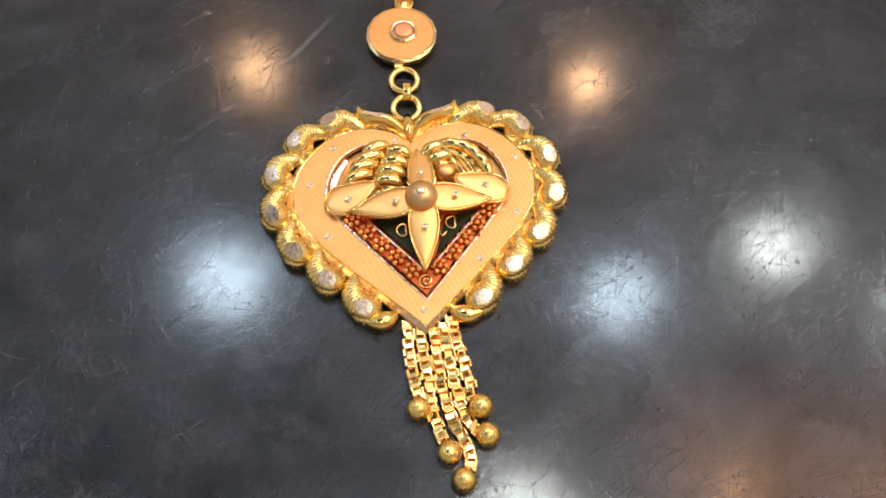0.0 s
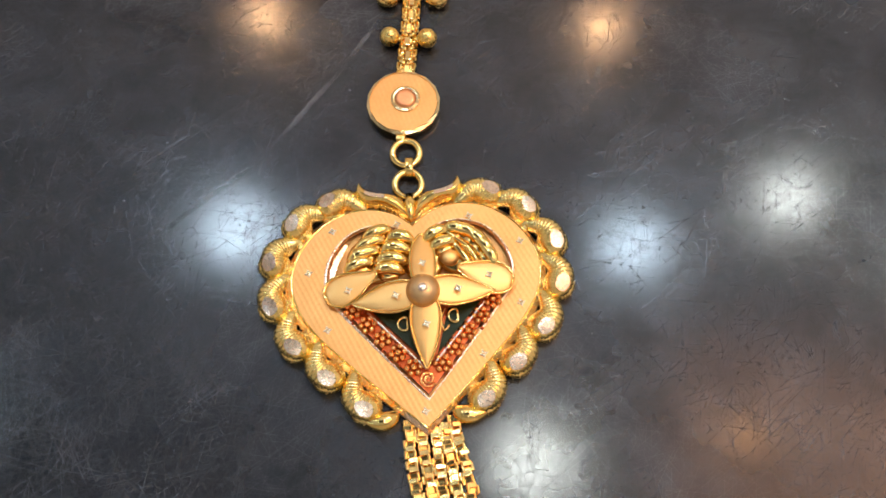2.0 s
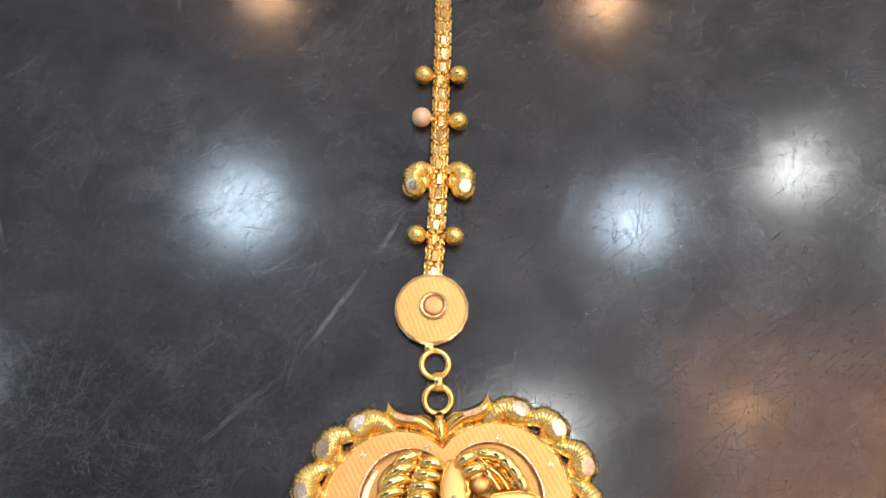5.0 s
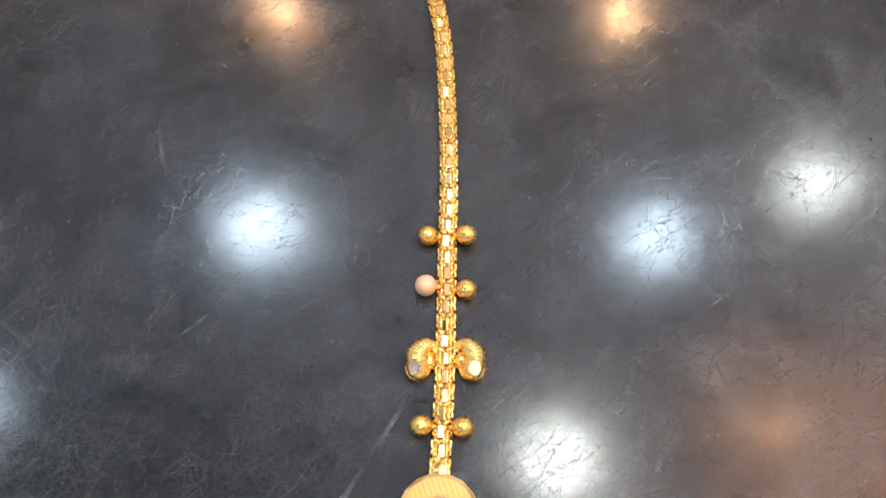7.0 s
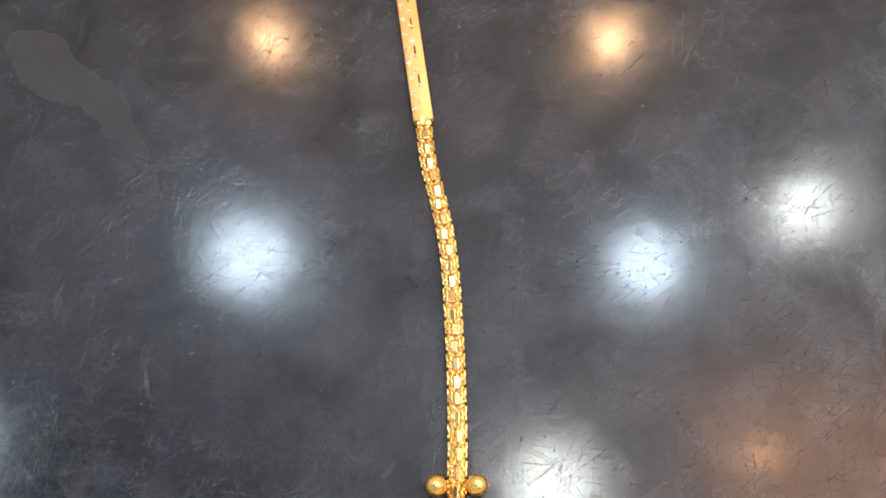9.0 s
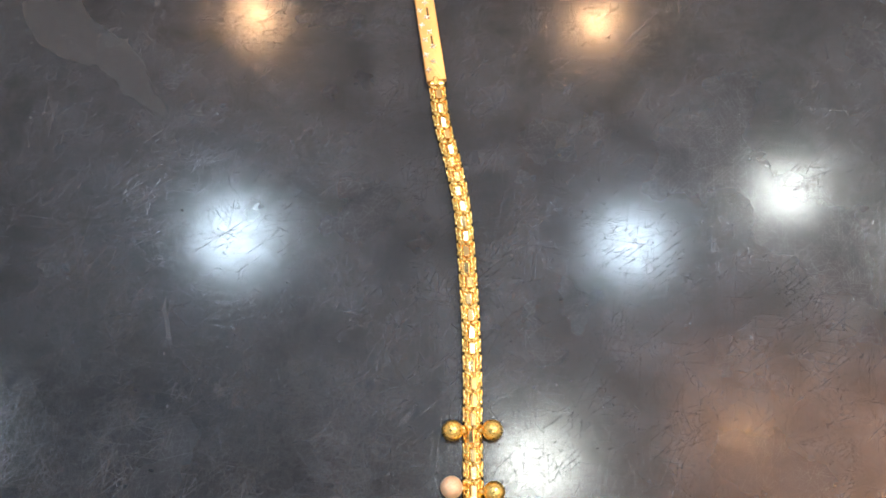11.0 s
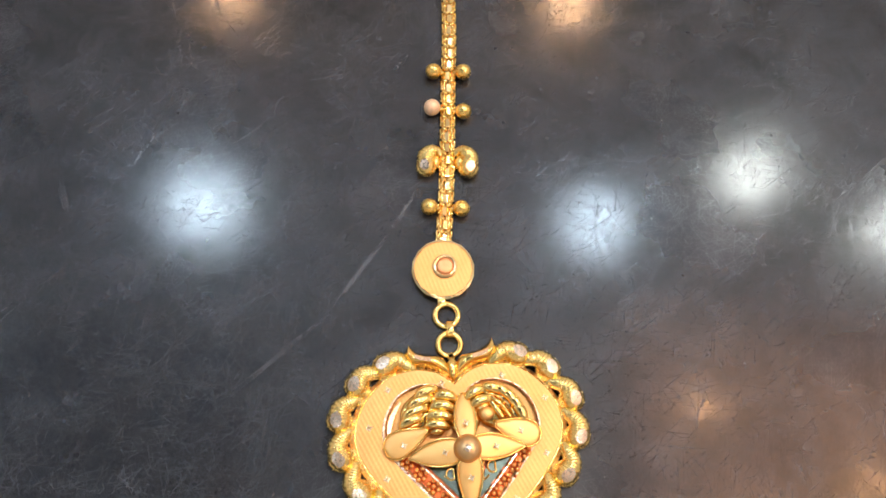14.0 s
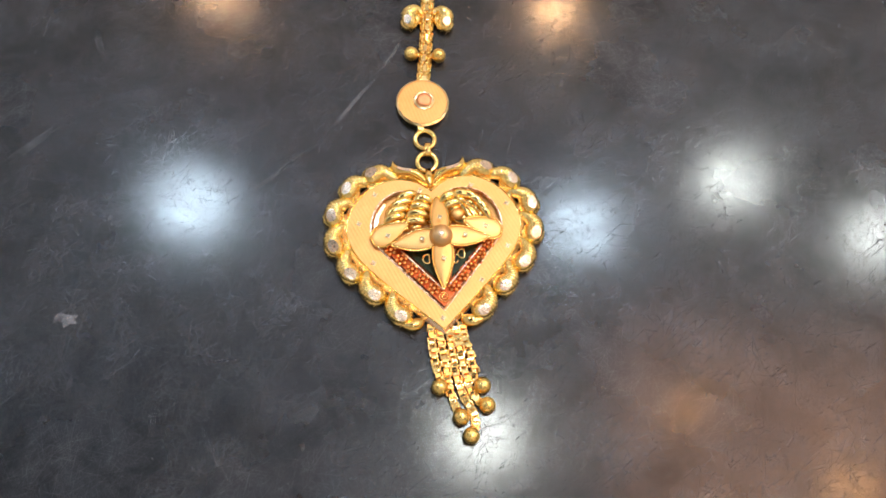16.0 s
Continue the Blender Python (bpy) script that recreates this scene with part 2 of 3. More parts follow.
def lathe(bm, profile, seg=32, x=0.0, y=0.0, uneven=0.0):
    """Turns (radius, z) pairs round the upright through x, y."""
    rings = []
    for r, z in profile:
        if r < 1e-6:
            rings.append([bm.verts.new((x, y, z))])
        else:
            rings.append([bm.verts.new((x + r * (1 + uneven * (k % 2)) * math.cos(2 * math.pi * k / seg), y + r * (1 + uneven * (k % 2)) * math.sin(2 * math.pi * k / seg), z)) for k in range(seg)])
    for a, b in zip(rings, rings[1:]):
        for k in range(seg):
            quad = [a[k % len(a)], a[(k + 1) % len(a)], b[(k + 1) % len(b)], b[k % len(b)]]
            quad = list(dict.fromkeys(quad))
            if len(quad) > 2:
                bm.faces.new(quad)
    return bm


def block(bm, x0, x1, y0, y1, z0, z1, bevel=0.0, seg=2):
    made = bmesh.ops.create_cube(bm, size=1, matrix=Matrix.Translation(((x0 + x1) / 2, (y0 + y1) / 2, (z0 + z1) / 2)) @ Matrix.Diagonal((x1 - x0, y1 - y0, z1 - z0, 1)))
    if bevel:
        edges = list({e for v in made["verts"] for e in v.link_edges})
        bmesh.ops.bevel(bm, geom=edges, offset=bevel, segments=seg, affect="EDGES", profile=0.5)
    return bm


def prism(bm, outline, z0, z1, inset=0.0):
    """A flat slab with that outline; inset narrows its top."""
    mid = np.mean(outline, axis=0)
    low = [bm.verts.new((x, y, z0)) for x, y in outline]
    top = [bm.verts.new((*(mid + (np.array((x, y)) - mid) * (1 - inset)), z1)) for x, y in outline]
    n = len(low)
    for k in range(n):
        bm.faces.new((low[k], low[(k + 1) % n], top[(k + 1) % n], top[k]))
    bm.faces.new(top), bm.faces.new(low[::-1])
    return bm


# ------------------------------------------------------------------ the room (metres)
def slab(name, x0, x1, y0, y1, z0, z1, mat, label, category):
    bm = bmesh.new()
    block(bm, x0, x1, y0, y1, z0, z1)
    return tagged(new(name, finish(name, bm, mat, False, 1)), label, category, kind="structure")


HALF = 2.3
slab("floor", -HALF, HALF, -HALF, HALF, FLOOR - 0.1, FLOOR, floor_stone, "pale polished stone shop floor", "floor")
slab("ceiling", -HALF, HALF, -HALF, HALF, CEILING, CEILING + 0.1, ceiling_paint, "white painted shop ceiling with round lights", "ceiling")
slab("wall_north", -HALF - 0.1, HALF + 0.1, HALF, HALF + 0.1, FLOOR, CEILING, wall_paint, "plain cream painted wall", "wall")
slab("wall_south", -HALF - 0.1, HALF + 0.1, -HALF - 0.1, -HALF, FLOOR, CEILING, wall_paint, "plain cream painted wall", "wall")
slab("wall_east", HALF, HALF + 0.1, -HALF, HALF, FLOOR, CEILING, wall_paint, "plain cream painted wall", "wall")
slab("wall_west", -HALF - 0.1, -HALF, -HALF, HALF, FLOOR, CEILING, wall_paint, "plain cream painted wall", "wall")


def lit_panel():
    """A warm, back-lit ceiling panel in a wooden frame."""
    panel = new("ceiling_light_panel")
    panel.matrix_world = pose(1.16, -0.05, CEILING - 0.002)
    tagged(panel, "large warm amber back-lit ceiling panel with wooden frame", "light panel")
    bm = bmesh.new()
    block(bm, -0.60, 0.60, -0.60, 0.72, -0.040, -0.006, 0.006)
    frame_part = new("backing", finish("backing", bm, wood, False, 1))
    frame_part.parent = panel
    mat, tree, bsdf = material("amber_diffuser")
    cloudy = noise_out(tree, place_of(tree), 4.5, 3.0)
    tree.links.new(tint(tree, cloudy, (0.5, 0.26, 0.15), (0.8, 0.5, 0.34)), bsdf.inputs["Base Color"])
    tree.links.new(tint(tree, cloudy, (1.0, 0.46, 0.24), (1.0, 0.62, 0.44)), bsdf.inputs["Emission Color"])
    # the back light falls off towards the frame
    axes = tree.nodes.new("ShaderNodeSeparateXYZ")
    tree.links.new(place_of(tree), axes.inputs[0])
    reach = math_node(tree, "MAXIMUM", math_node(tree, "ABSOLUTE", axes.outputs[0]), math_node(tree, "ABSOLUTE", axes.outputs[1]))
    fall = spread(tree, math_node(tree, "ADD", reach, math_node(tree, "MULTIPLY", cloudy, 0.2)), 0.55, 0.76, 1.0, 0.2)
    tree.links.new(math_node(tree, "MULTIPLY", spread(tree, cloudy, 0.36, 0.66, 1.0, 8.5), fall), bsdf.inputs["Emission Strength"])
    bm = bmesh.new()
    block(bm, -0.57, 0.57, -0.57, 0.69, -0.048, -0.042, 0.002)
    sheet = new("diffuser", finish("diffuser", bm, mat, False, 1))
    sheet.parent = panel
    return panel


lit_panel()
# added dark slab: gives the counter the dark mirror image a phone casts
slab("phone_stand_in", -1.30, 0.03, -0.60, 0.46, CEILING - 0.06, CEILING - 0.003, phone_stand_in_dark, "dark slab added as a stand-in for the phone's reflection", "soffit")


def ceiling_light(x, y, r, colour, power, under, label, group):
    lamp = new("ceiling_light")
    lamp.empty_display_size = 0.05
    lamp.matrix_world = pose(x, y, under)
    tagged(lamp, label, "ceiling light", group)
    bm = bmesh.new()
    lathe(bm, [(r + 0.018, 0.0), (r + 0.018, -0.006), (r + 0.008, -0.012), (r, -0.010), (r, 0.0)], 40)
    ring = new("frame", finish("frame", bm, steel, True, 1))
    ring.parent = lamp
    bm = bmesh.new()
    lathe(bm, [(r, -0.004), (0, -0.006)], 24)
    disc = new("diffuser", finish("diffuser", bm, glow("light_" + str(len(bpy.data.materials)), colour, power), True, 1))
    disc.parent = lamp
    return lamp


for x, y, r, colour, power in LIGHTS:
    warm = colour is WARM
    # the white lights include the six added fill lamps
    ceiling_light(x, y, r, colour, power, CEILING - 0.001, "small round warm downlight in the white ceiling" if warm else "round cool white light in the white ceiling, some added as fill", "warm downlights" if warm else "white ceiling lights")
for x, y, r in SPOTS:
    ceiling_light(x, y, r, AMBER, 105.0, CEILING - 0.051, "dim amber spotlight in the brown wooden panel", "panel spotlights")


# ------------------------------------------------------------------ the counter
def counter():
    base = new("counter")
    base.matrix_world = pose(0, 0, FLOOR)
    tagged(base, "jewellery shop counter with a dark scratched glossy top", "counter")
    bm = bmesh.new()
    block(bm, -1.1, 1.1, -0.30, 0.42, -FLOOR - 0.03, -FLOOR, 0.003)
    top = new("top", finish("top", bm, counter_material, False, 1))
    top.parent = base
    top["label"] = "dark grey glossy counter top, finely scratched"
    bm = bmesh.new()
    block(bm, -1.06, 1.06, -0.26, 0.38, 0.08, -FLOOR - 0.032, 0.004)
    cabinet = new("cabinet", finish("cabinet", bm, wood, False, 1))
    cabinet.parent = base
    bm = bmesh.new()
    block(bm, -1.0, 1.0, -0.20, 0.34, 0.0, 0.078)
    plinth = new("plinth", finish("plinth", bm, steel, False, 1))
    plinth.parent = base
    return base, top


bench, bench_top = counter()


def mark(name, outline, mat, label, lift):
    """A stain or scuff: a film a few hundredths of a millimetre thick on the counter."""
    bm = bmesh.new()
    prism(bm, [(x, y) for x, y in outline], 0.0, 0.012, 0.02)
    ob = part(name, bm, mat, bench_top, label, False)
    ob.matrix_local = pose(0, 0, -FLOOR + lift * MM)
    return ob


def streak(x0, y0, x1, y1, wide, mat, label, lift=0.004):
    """A bundle of hairline scratches side by side."""
    a, b = np.array((x0, y0)), np.array((x1, y1))
    ahead = (b - a) / np.linalg.norm(b - a)
    side = np.array((-ahead[1], ahead[0]))
    rng = random.Random(int(1000 * x0))
    for n in range(5):
        start, stop = rng.uniform(0, 0.22), rng.uniform(0.75, 1.0)
        shift = wide * (n - 2) / 4
        left, right = [], []
        for k in range(9):
            t = start + (stop - start) * k / 8
            w = wide * (0.02 + 0.11 * math.sin(math.pi * k / 8) * rng.uniform(0.6, 1.1))
            c = a + (b - a) * t + side * (shift + rng.uniform(-0.03, 0.03) * wide)
            left.append(c + side * w), right.append(c - side * w)
        mark("scuff", left + right[::-1], mat, label, lift + 0.015 * n)


# worn grooves; the pale colour stands in for the glint along them
streak(-28.2, -19.5, -16.0, -7.3, 0.5, pale_scuff_glint, "long rubbed scratch, its glint painted pale")
streak(-16.3, -7.6, -8.1, 5.6, 0.5, long_scuff_glint, "long rubbed scratch, its glint painted pale")
streak(-8.4, 5.2, -4.1, 13.2, 0.45, long_scuff_glint, "long rubbed scratch, its glint painted pale", 0.02)
streak(-39.6, 47.5, -37.1, 38.6, 0.45, pale_scuff_glint, "short pale scratch")
streak(-66.2, -16.4, -58.0, -7.6, 1.1, pale_scuff_glint, "pale rubbed scratch")
streak(-56.6, 10.6, -54.2, 5.0, 0.9, pale_scuff_glint, "short pale scratch")
streak(-10.2, 31.0, -7.2, 35.0, 0.5, pale_scuff_glint, "short pale scratch")
faint_scuff = scuff("faint_scuff", (0.40, 0.41, 0.42), 0.07)
for x0, y0, x1, y1, wide in ((-44.3, -36.6, -40.4, -39.7, 0.8), (-36.3, -52.2, -35.5, -58.2, 0.9), (-29.4, -54.1, -23.9, -63.1, 0.7), (-18.1, -35.4, -23.5, -40.5, 0.4), (-30.4, -45.7, -24.0, -44.5, 0.4)):
    streak(x0, y0, x1, y1, wide, faint_scuff, "faint rubbed scratch")
streak(-27.0, 22.6, -33.1, 17.1, 0.35, pale_scuff_glint, "thin scratch, its glint painted pale")
mark("chip", [(-52.8, -39.9), (-51.9, -39.4), (-50.6, -39.7), (-49.3, -39.5), (-49.9, -40.3), (-49.2, -41.0), (-50.4, -40.9), (-51.2, -41.7), (-51.5, -40.9), (-52.9, -41.0)], chip_mark, "small pale chip", 0.004)
film_line = curve([(-66, 91), (-63.6, 84), (-58.7, 80.4), (-53, 78.9), (-48.3, 74.6), (-42.4, 71.2), (-45.6, 76.5), (-48.7, 81.8), (-56, 87.2), (-59, 91)], 60, True)
mark("film", [(x + 0.5 * noise.noise((x, y, 0)), y + 0.5 * noise.noise((x, y, 5))) for x, y in film_line], dull_film, "dull dried film", 0.004)


# ------------------------------------------------------------------ the scroll bead, used on pendant and chain
def scroll_meshes(mirror, size=1.0, plump=0.0):
    """A grooved, tapered tube that curls outward into a fluted bulb, and the flat cut on the bulb; the cut lies over the origin."""
    bm = bmesh.new()
    # outward, along, radius, height of the axis
    line = curve([(-2.3, 1.9, 0.5, 0.9), (-1.75, 2.6, 0.74, 1.1), (-1.0 + 0.3 * plump, 2.3 + 0.2 * plump, 0.95 + 0.3 * plump, 1.3), (0.0 + 0.15 * plump, 1.45, 1.33 + 0.3 * plump, 1.42), (0.25, 0.6, 1.55, 1.45), (0.05, -0.5, 1.62, 1.4), (-0.35, -1.2, 1.3, 1.25), (-0.7, -1.6, 0.8, 1.1)], 112)
    rings = []
    for i, (u, v, r, z) in enumerate(line):
        worked = 1.0 if 30 < i < 92 else 0.0
        rings.append(r * (1 - worked * 0.055 * (0.5 + 0.5 * math.cos(2 * math.pi * i / 6)) ** 2))
    sweep(bm, [(u, v, z) for u, v, r, z in line], rings, 18)
    sign = -1 if mirror else 1
    if mirror:
        bmesh.ops.scale(bm, vec=(-1, 1, 1), verts=bm.verts)
        bmesh.ops.reverse_faces(bm, faces=bm.faces)
    bmesh.ops.recalc_face_normals(bm, faces=bm.faces)
    normal, centre = Vector((sign * 0.24, -0.26, 1.0)).normalized(), Vector((sign * 0.25, -0.2, 2.87))
    cut = bmesh.ops.bisect_plane(bm, geom=bm.verts[:] + bm.edges[:] + bm.faces[:], plane_co=centre, plane_no=normal, clear_outer=True)
    rim = [v.co.copy() for v in cut["geom_cut"] if isinstance(v, bmesh.types.BMVert)]
    mid = sum(rim, Vector()) / len(rim)
    across = normal.orthogonal().normalized()
    along = normal.cross(across)
    rim.sort(key=lambda c: math.atan2((c - mid).dot(along), (c - mid).dot(across)))
    count = len(rim)
    rim = [mid + 1.03 * (sum((rim[(k + m) % count] for m in range(-3, 4)), Vector()) / 7 - mid) for k in range(count)]
    # a shallow dish: the middle lies a little under the edge
    face = bmesh.new()
    edge = [face.verts.new((c + normal * 0.02) * size) for c in rim]
    dish = face.verts.new((mid + Vector((sign * 0.2, -0.3, 0)) - normal * 0.05) * size)
    for a, b in zip(edge, edge[1:] + edge[:1]):
        face.faces.new((a, b, dish))
    # fluted skirt under the cut
    lathe(bm, [(1.35, 0.2), (1.68, 0.55), (1.84, 1.05), (1.80, 1.55), (1.50, 1.95), (0.9, 2.1)], 56, sign * 0.12, -0.45, -0.05)
    bmesh.ops.scale(bm, vec=(size, size, size), verts=bm.verts)
    made = [finish("scroll", bm, gold_scroll), finish("facet", face, rose_cut, True)]
    if made[1].polygons[0].normal.dot(normal) < 0:
        made[1].flip_normals()
    return made


SCROLL_R, SCROLL_L = scroll_meshes(False), scroll_meshes(True)
SMALL_R, SMALL_L = scroll_meshes(False, 0.86, 1.0), scroll_meshes(True, 0.86, 1.0)


def scroll(meshes, parent, x, y, rz, z=0.0):
    ob = piece("scroll", meshes[0], parent, x, y, z, rz)
    for flat in meshes[1:]:
        piece("facet", flat, ob, label="flat rose-gold diamond cut")
    return ob


# ------------------------------------------------------------------ the heart pendant
HEART_X, HEART_Y, HEART_TURN = 3.0, -24.85, 8.2
OUTER_HALF = [(0, 9.1), (2.5, 10.8), (5.6, 11.3), (8.8, 10.5), (11.6, 8.2), (13.4, 5.2), (13.9, 2.1), (13.0, -1.1), (10.9, -4.2), (7.6, -7.6), (3.7, -11.3), (0, -14.7)]
INNER_HALF = [(0, 5.7), (0.8, 6.9), (1.9, 7.9), (3.7, 8.5), (5.8, 8.4), (8.0, 7.4), (9.6, 5.4), (10.3, 3.2), (10.1, 1.3), (9.0, -0.6), (4.5, -5.8), (0, -10.8)]


def heart_loop(half, count=46):
    right = curve(half, count)
    return np.concatenate([right, (right * (-1, 1))[-2:0:-1]])


OUTER, INNER = heart_loop(OUTER_HALF) * (1.035, 1.0), heart_loop(INNER_HALF) * (0.975, 1.02) + (0.45, 0.0)


def heart_band(bm, rows, below=99.0):
    """Rows of (share of the way from the outer to the inner outline, z), joined to a band; below: only where y is less."""
    rings = [[bm.verts.new((*(a + (b - a) * f), z)) for a, b in zip(OUTER, INNER)] for f, z in rows]
    n = len(OUTER)
    for a, b in zip(rings, rings[1:]):
        for k in range(n):
            if INNER[k][1] < below:
                bm.faces.new((a[k], a[(k + 1) % n], b[(k + 1) % n], b[k]))
    return bm


def petal(parent, base, tip, width, z0, z1, arch=0.35, fat=0.45, bow=0.0, blunt=0.85):
    """A domed satin petal with a thin polished rim; fat: where along it is widest."""
    a, b = np.array(base, float), np.array(tip, float)
    ahead = b - a
    side = np.array((-ahead[1], ahead[0])) / np.linalg.norm(ahead)
    rows, columns = 16, 9

    def half(s):
        e = math.log(0.5) / math.log(fat)
        return width / 2 * max(0.02, math.sin(math.pi * min(0.985, 0.07 + 0.93 * s) ** e)) ** blunt

    bm = bmesh.new()
    grid, under = [], []
    for i in range(rows):
        s = i / (rows - 1)
        line, low = [], []
        for j in range(columns):
            t = 2 * j / (columns - 1) - 1
            c = a + ahead * s + side * half(s) * t
            z = z0 + (z1 - z0) * s + arch * 1.2 * (1 - t * t) + bow * math.sin(math.pi * s)
            line.append(bm.verts.new((*c, z))), low.append(bm.verts.new((*c, z - 0.45 - arch * 1.2 * (1 - t * t))))
        grid.append(line), under.append(low)
    for g, flip in ((grid, False), (under, True)):
        for i in range(rows - 1):
            for j in range(columns - 1):
                q = (g[i][j], g[i + 1][j], g[i + 1][j + 1], g[i][j + 1])
                bm.faces.new(q[::-1] if flip else q)
    edge = [(i, 0) for i in range(rows)] + [(rows - 1, j) for j in range(1, columns)] + [(i, columns - 1) for i in range(rows - 2, -1, -1)] + [(0, j) for j in range(columns - 2, 0, -1)]
    outline = [grid[i][j].co.copy() for i, j in edge]
    for (i, j), (k, m) in zip(edge, edge[1:] + edge[:1]):
        bm.faces.new((grid[i][j], grid[k][m], under[k][m], under[i][j]))
    ob = part("petal", bm, gold_petal, parent)
    rim = bmesh.new()
    ring = curve([tuple(c) for c in outline], 60, True)
    sweep(rim, [(x, y, z + 0.02) for x, y, z in ring], 0.13, 8, True)
    part("rim", rim, gold_polished, ob, "thin polished rim")
    return ob


def stud_mesh():
    """A tiny four-pointed bright cut in a shallow cup."""
    bm = bmesh.new()
    lathe(bm, [(0.55, -0.05), (0.50, 0.09), (0.28, 0.02), (0.22, 0.12), (0.0, 0.24)], 8, 0, 0, -0.52)
    return finish("stud", bm, white_cut, False)


STUD = stud_mesh()


def bead_mesh():
    bm = bmesh.new()
    ball(bm, 0, 0, 0, 0.37, seg=10)
    return finish("bead", bm, red_bead)


def leaf(parent, mirror):
    """One half of the crown: a horn-shaped leaf with a raised ridge."""
    upper = curve([(5.6, 14.3), (4.6, 13.2), (3.2, 12.7), (1.4, 12.3), (0.1, 11.0)], 18)
    lower = curve([(5.6, 14.3), (6.5, 12.7), (5.4, 11.4), (2.8, 10.75), (0.1, 9.0)], 18)
    sign = -1 if mirror else 1
    bm = bmesh.new()
    rows = []
    for k, (p, q) in enumerate(zip(upper, lower)):
        rise = 1.6 * math.sin(math.pi * min(1, 0.10 + k / 19)) ** 0.7
        row = []
        for t, h in ((0, 0.0), (0.0, 0.55), (0.22, 0.9), (0.5, 1.0), (0.62, 0.95), (0.9, 0.45), (1.0, 0.0)):
            c = p + (q - p) * t
            row.append(bm.verts.new((sign * c[0], c[1], 0.5 + h * (0.9 + rise * 1.0))))
        rows.append(row)
    for a, b in zip(rows, rows[1:]):
        for k in range(6):
            bm.faces.new((a[k], a[k + 1], b[k + 1], b[k]))
        bm.faces.new((a[6], a[0], b[0], b[6]))
    bmesh.ops.remove_doubles(bm, verts=bm.verts, dist=0.001)
    ob = part("leaf", bm, gold_polished, parent)
    cut = bmesh.new()
    mid = [(sign * (p + (q - p) * 0.42)[0], (p + (q - p) * 0.42)[1]) for p, q in zip(upper, lower)][5:11]
    left = [cut.verts.new((x, y + 0.26, 2.88)) for x, y in mid]
    right = [cut.verts.new((x, y - 0.30, 3.08)) for x, y in mid]
    for k in range(len(mid) - 1):
        cut.faces.new((left[k], left[k + 1], right[k + 1], right[k]))
    part("facet", cut, rose_cut, ob, "flat rose-gold diamond cut", False)
    return ob


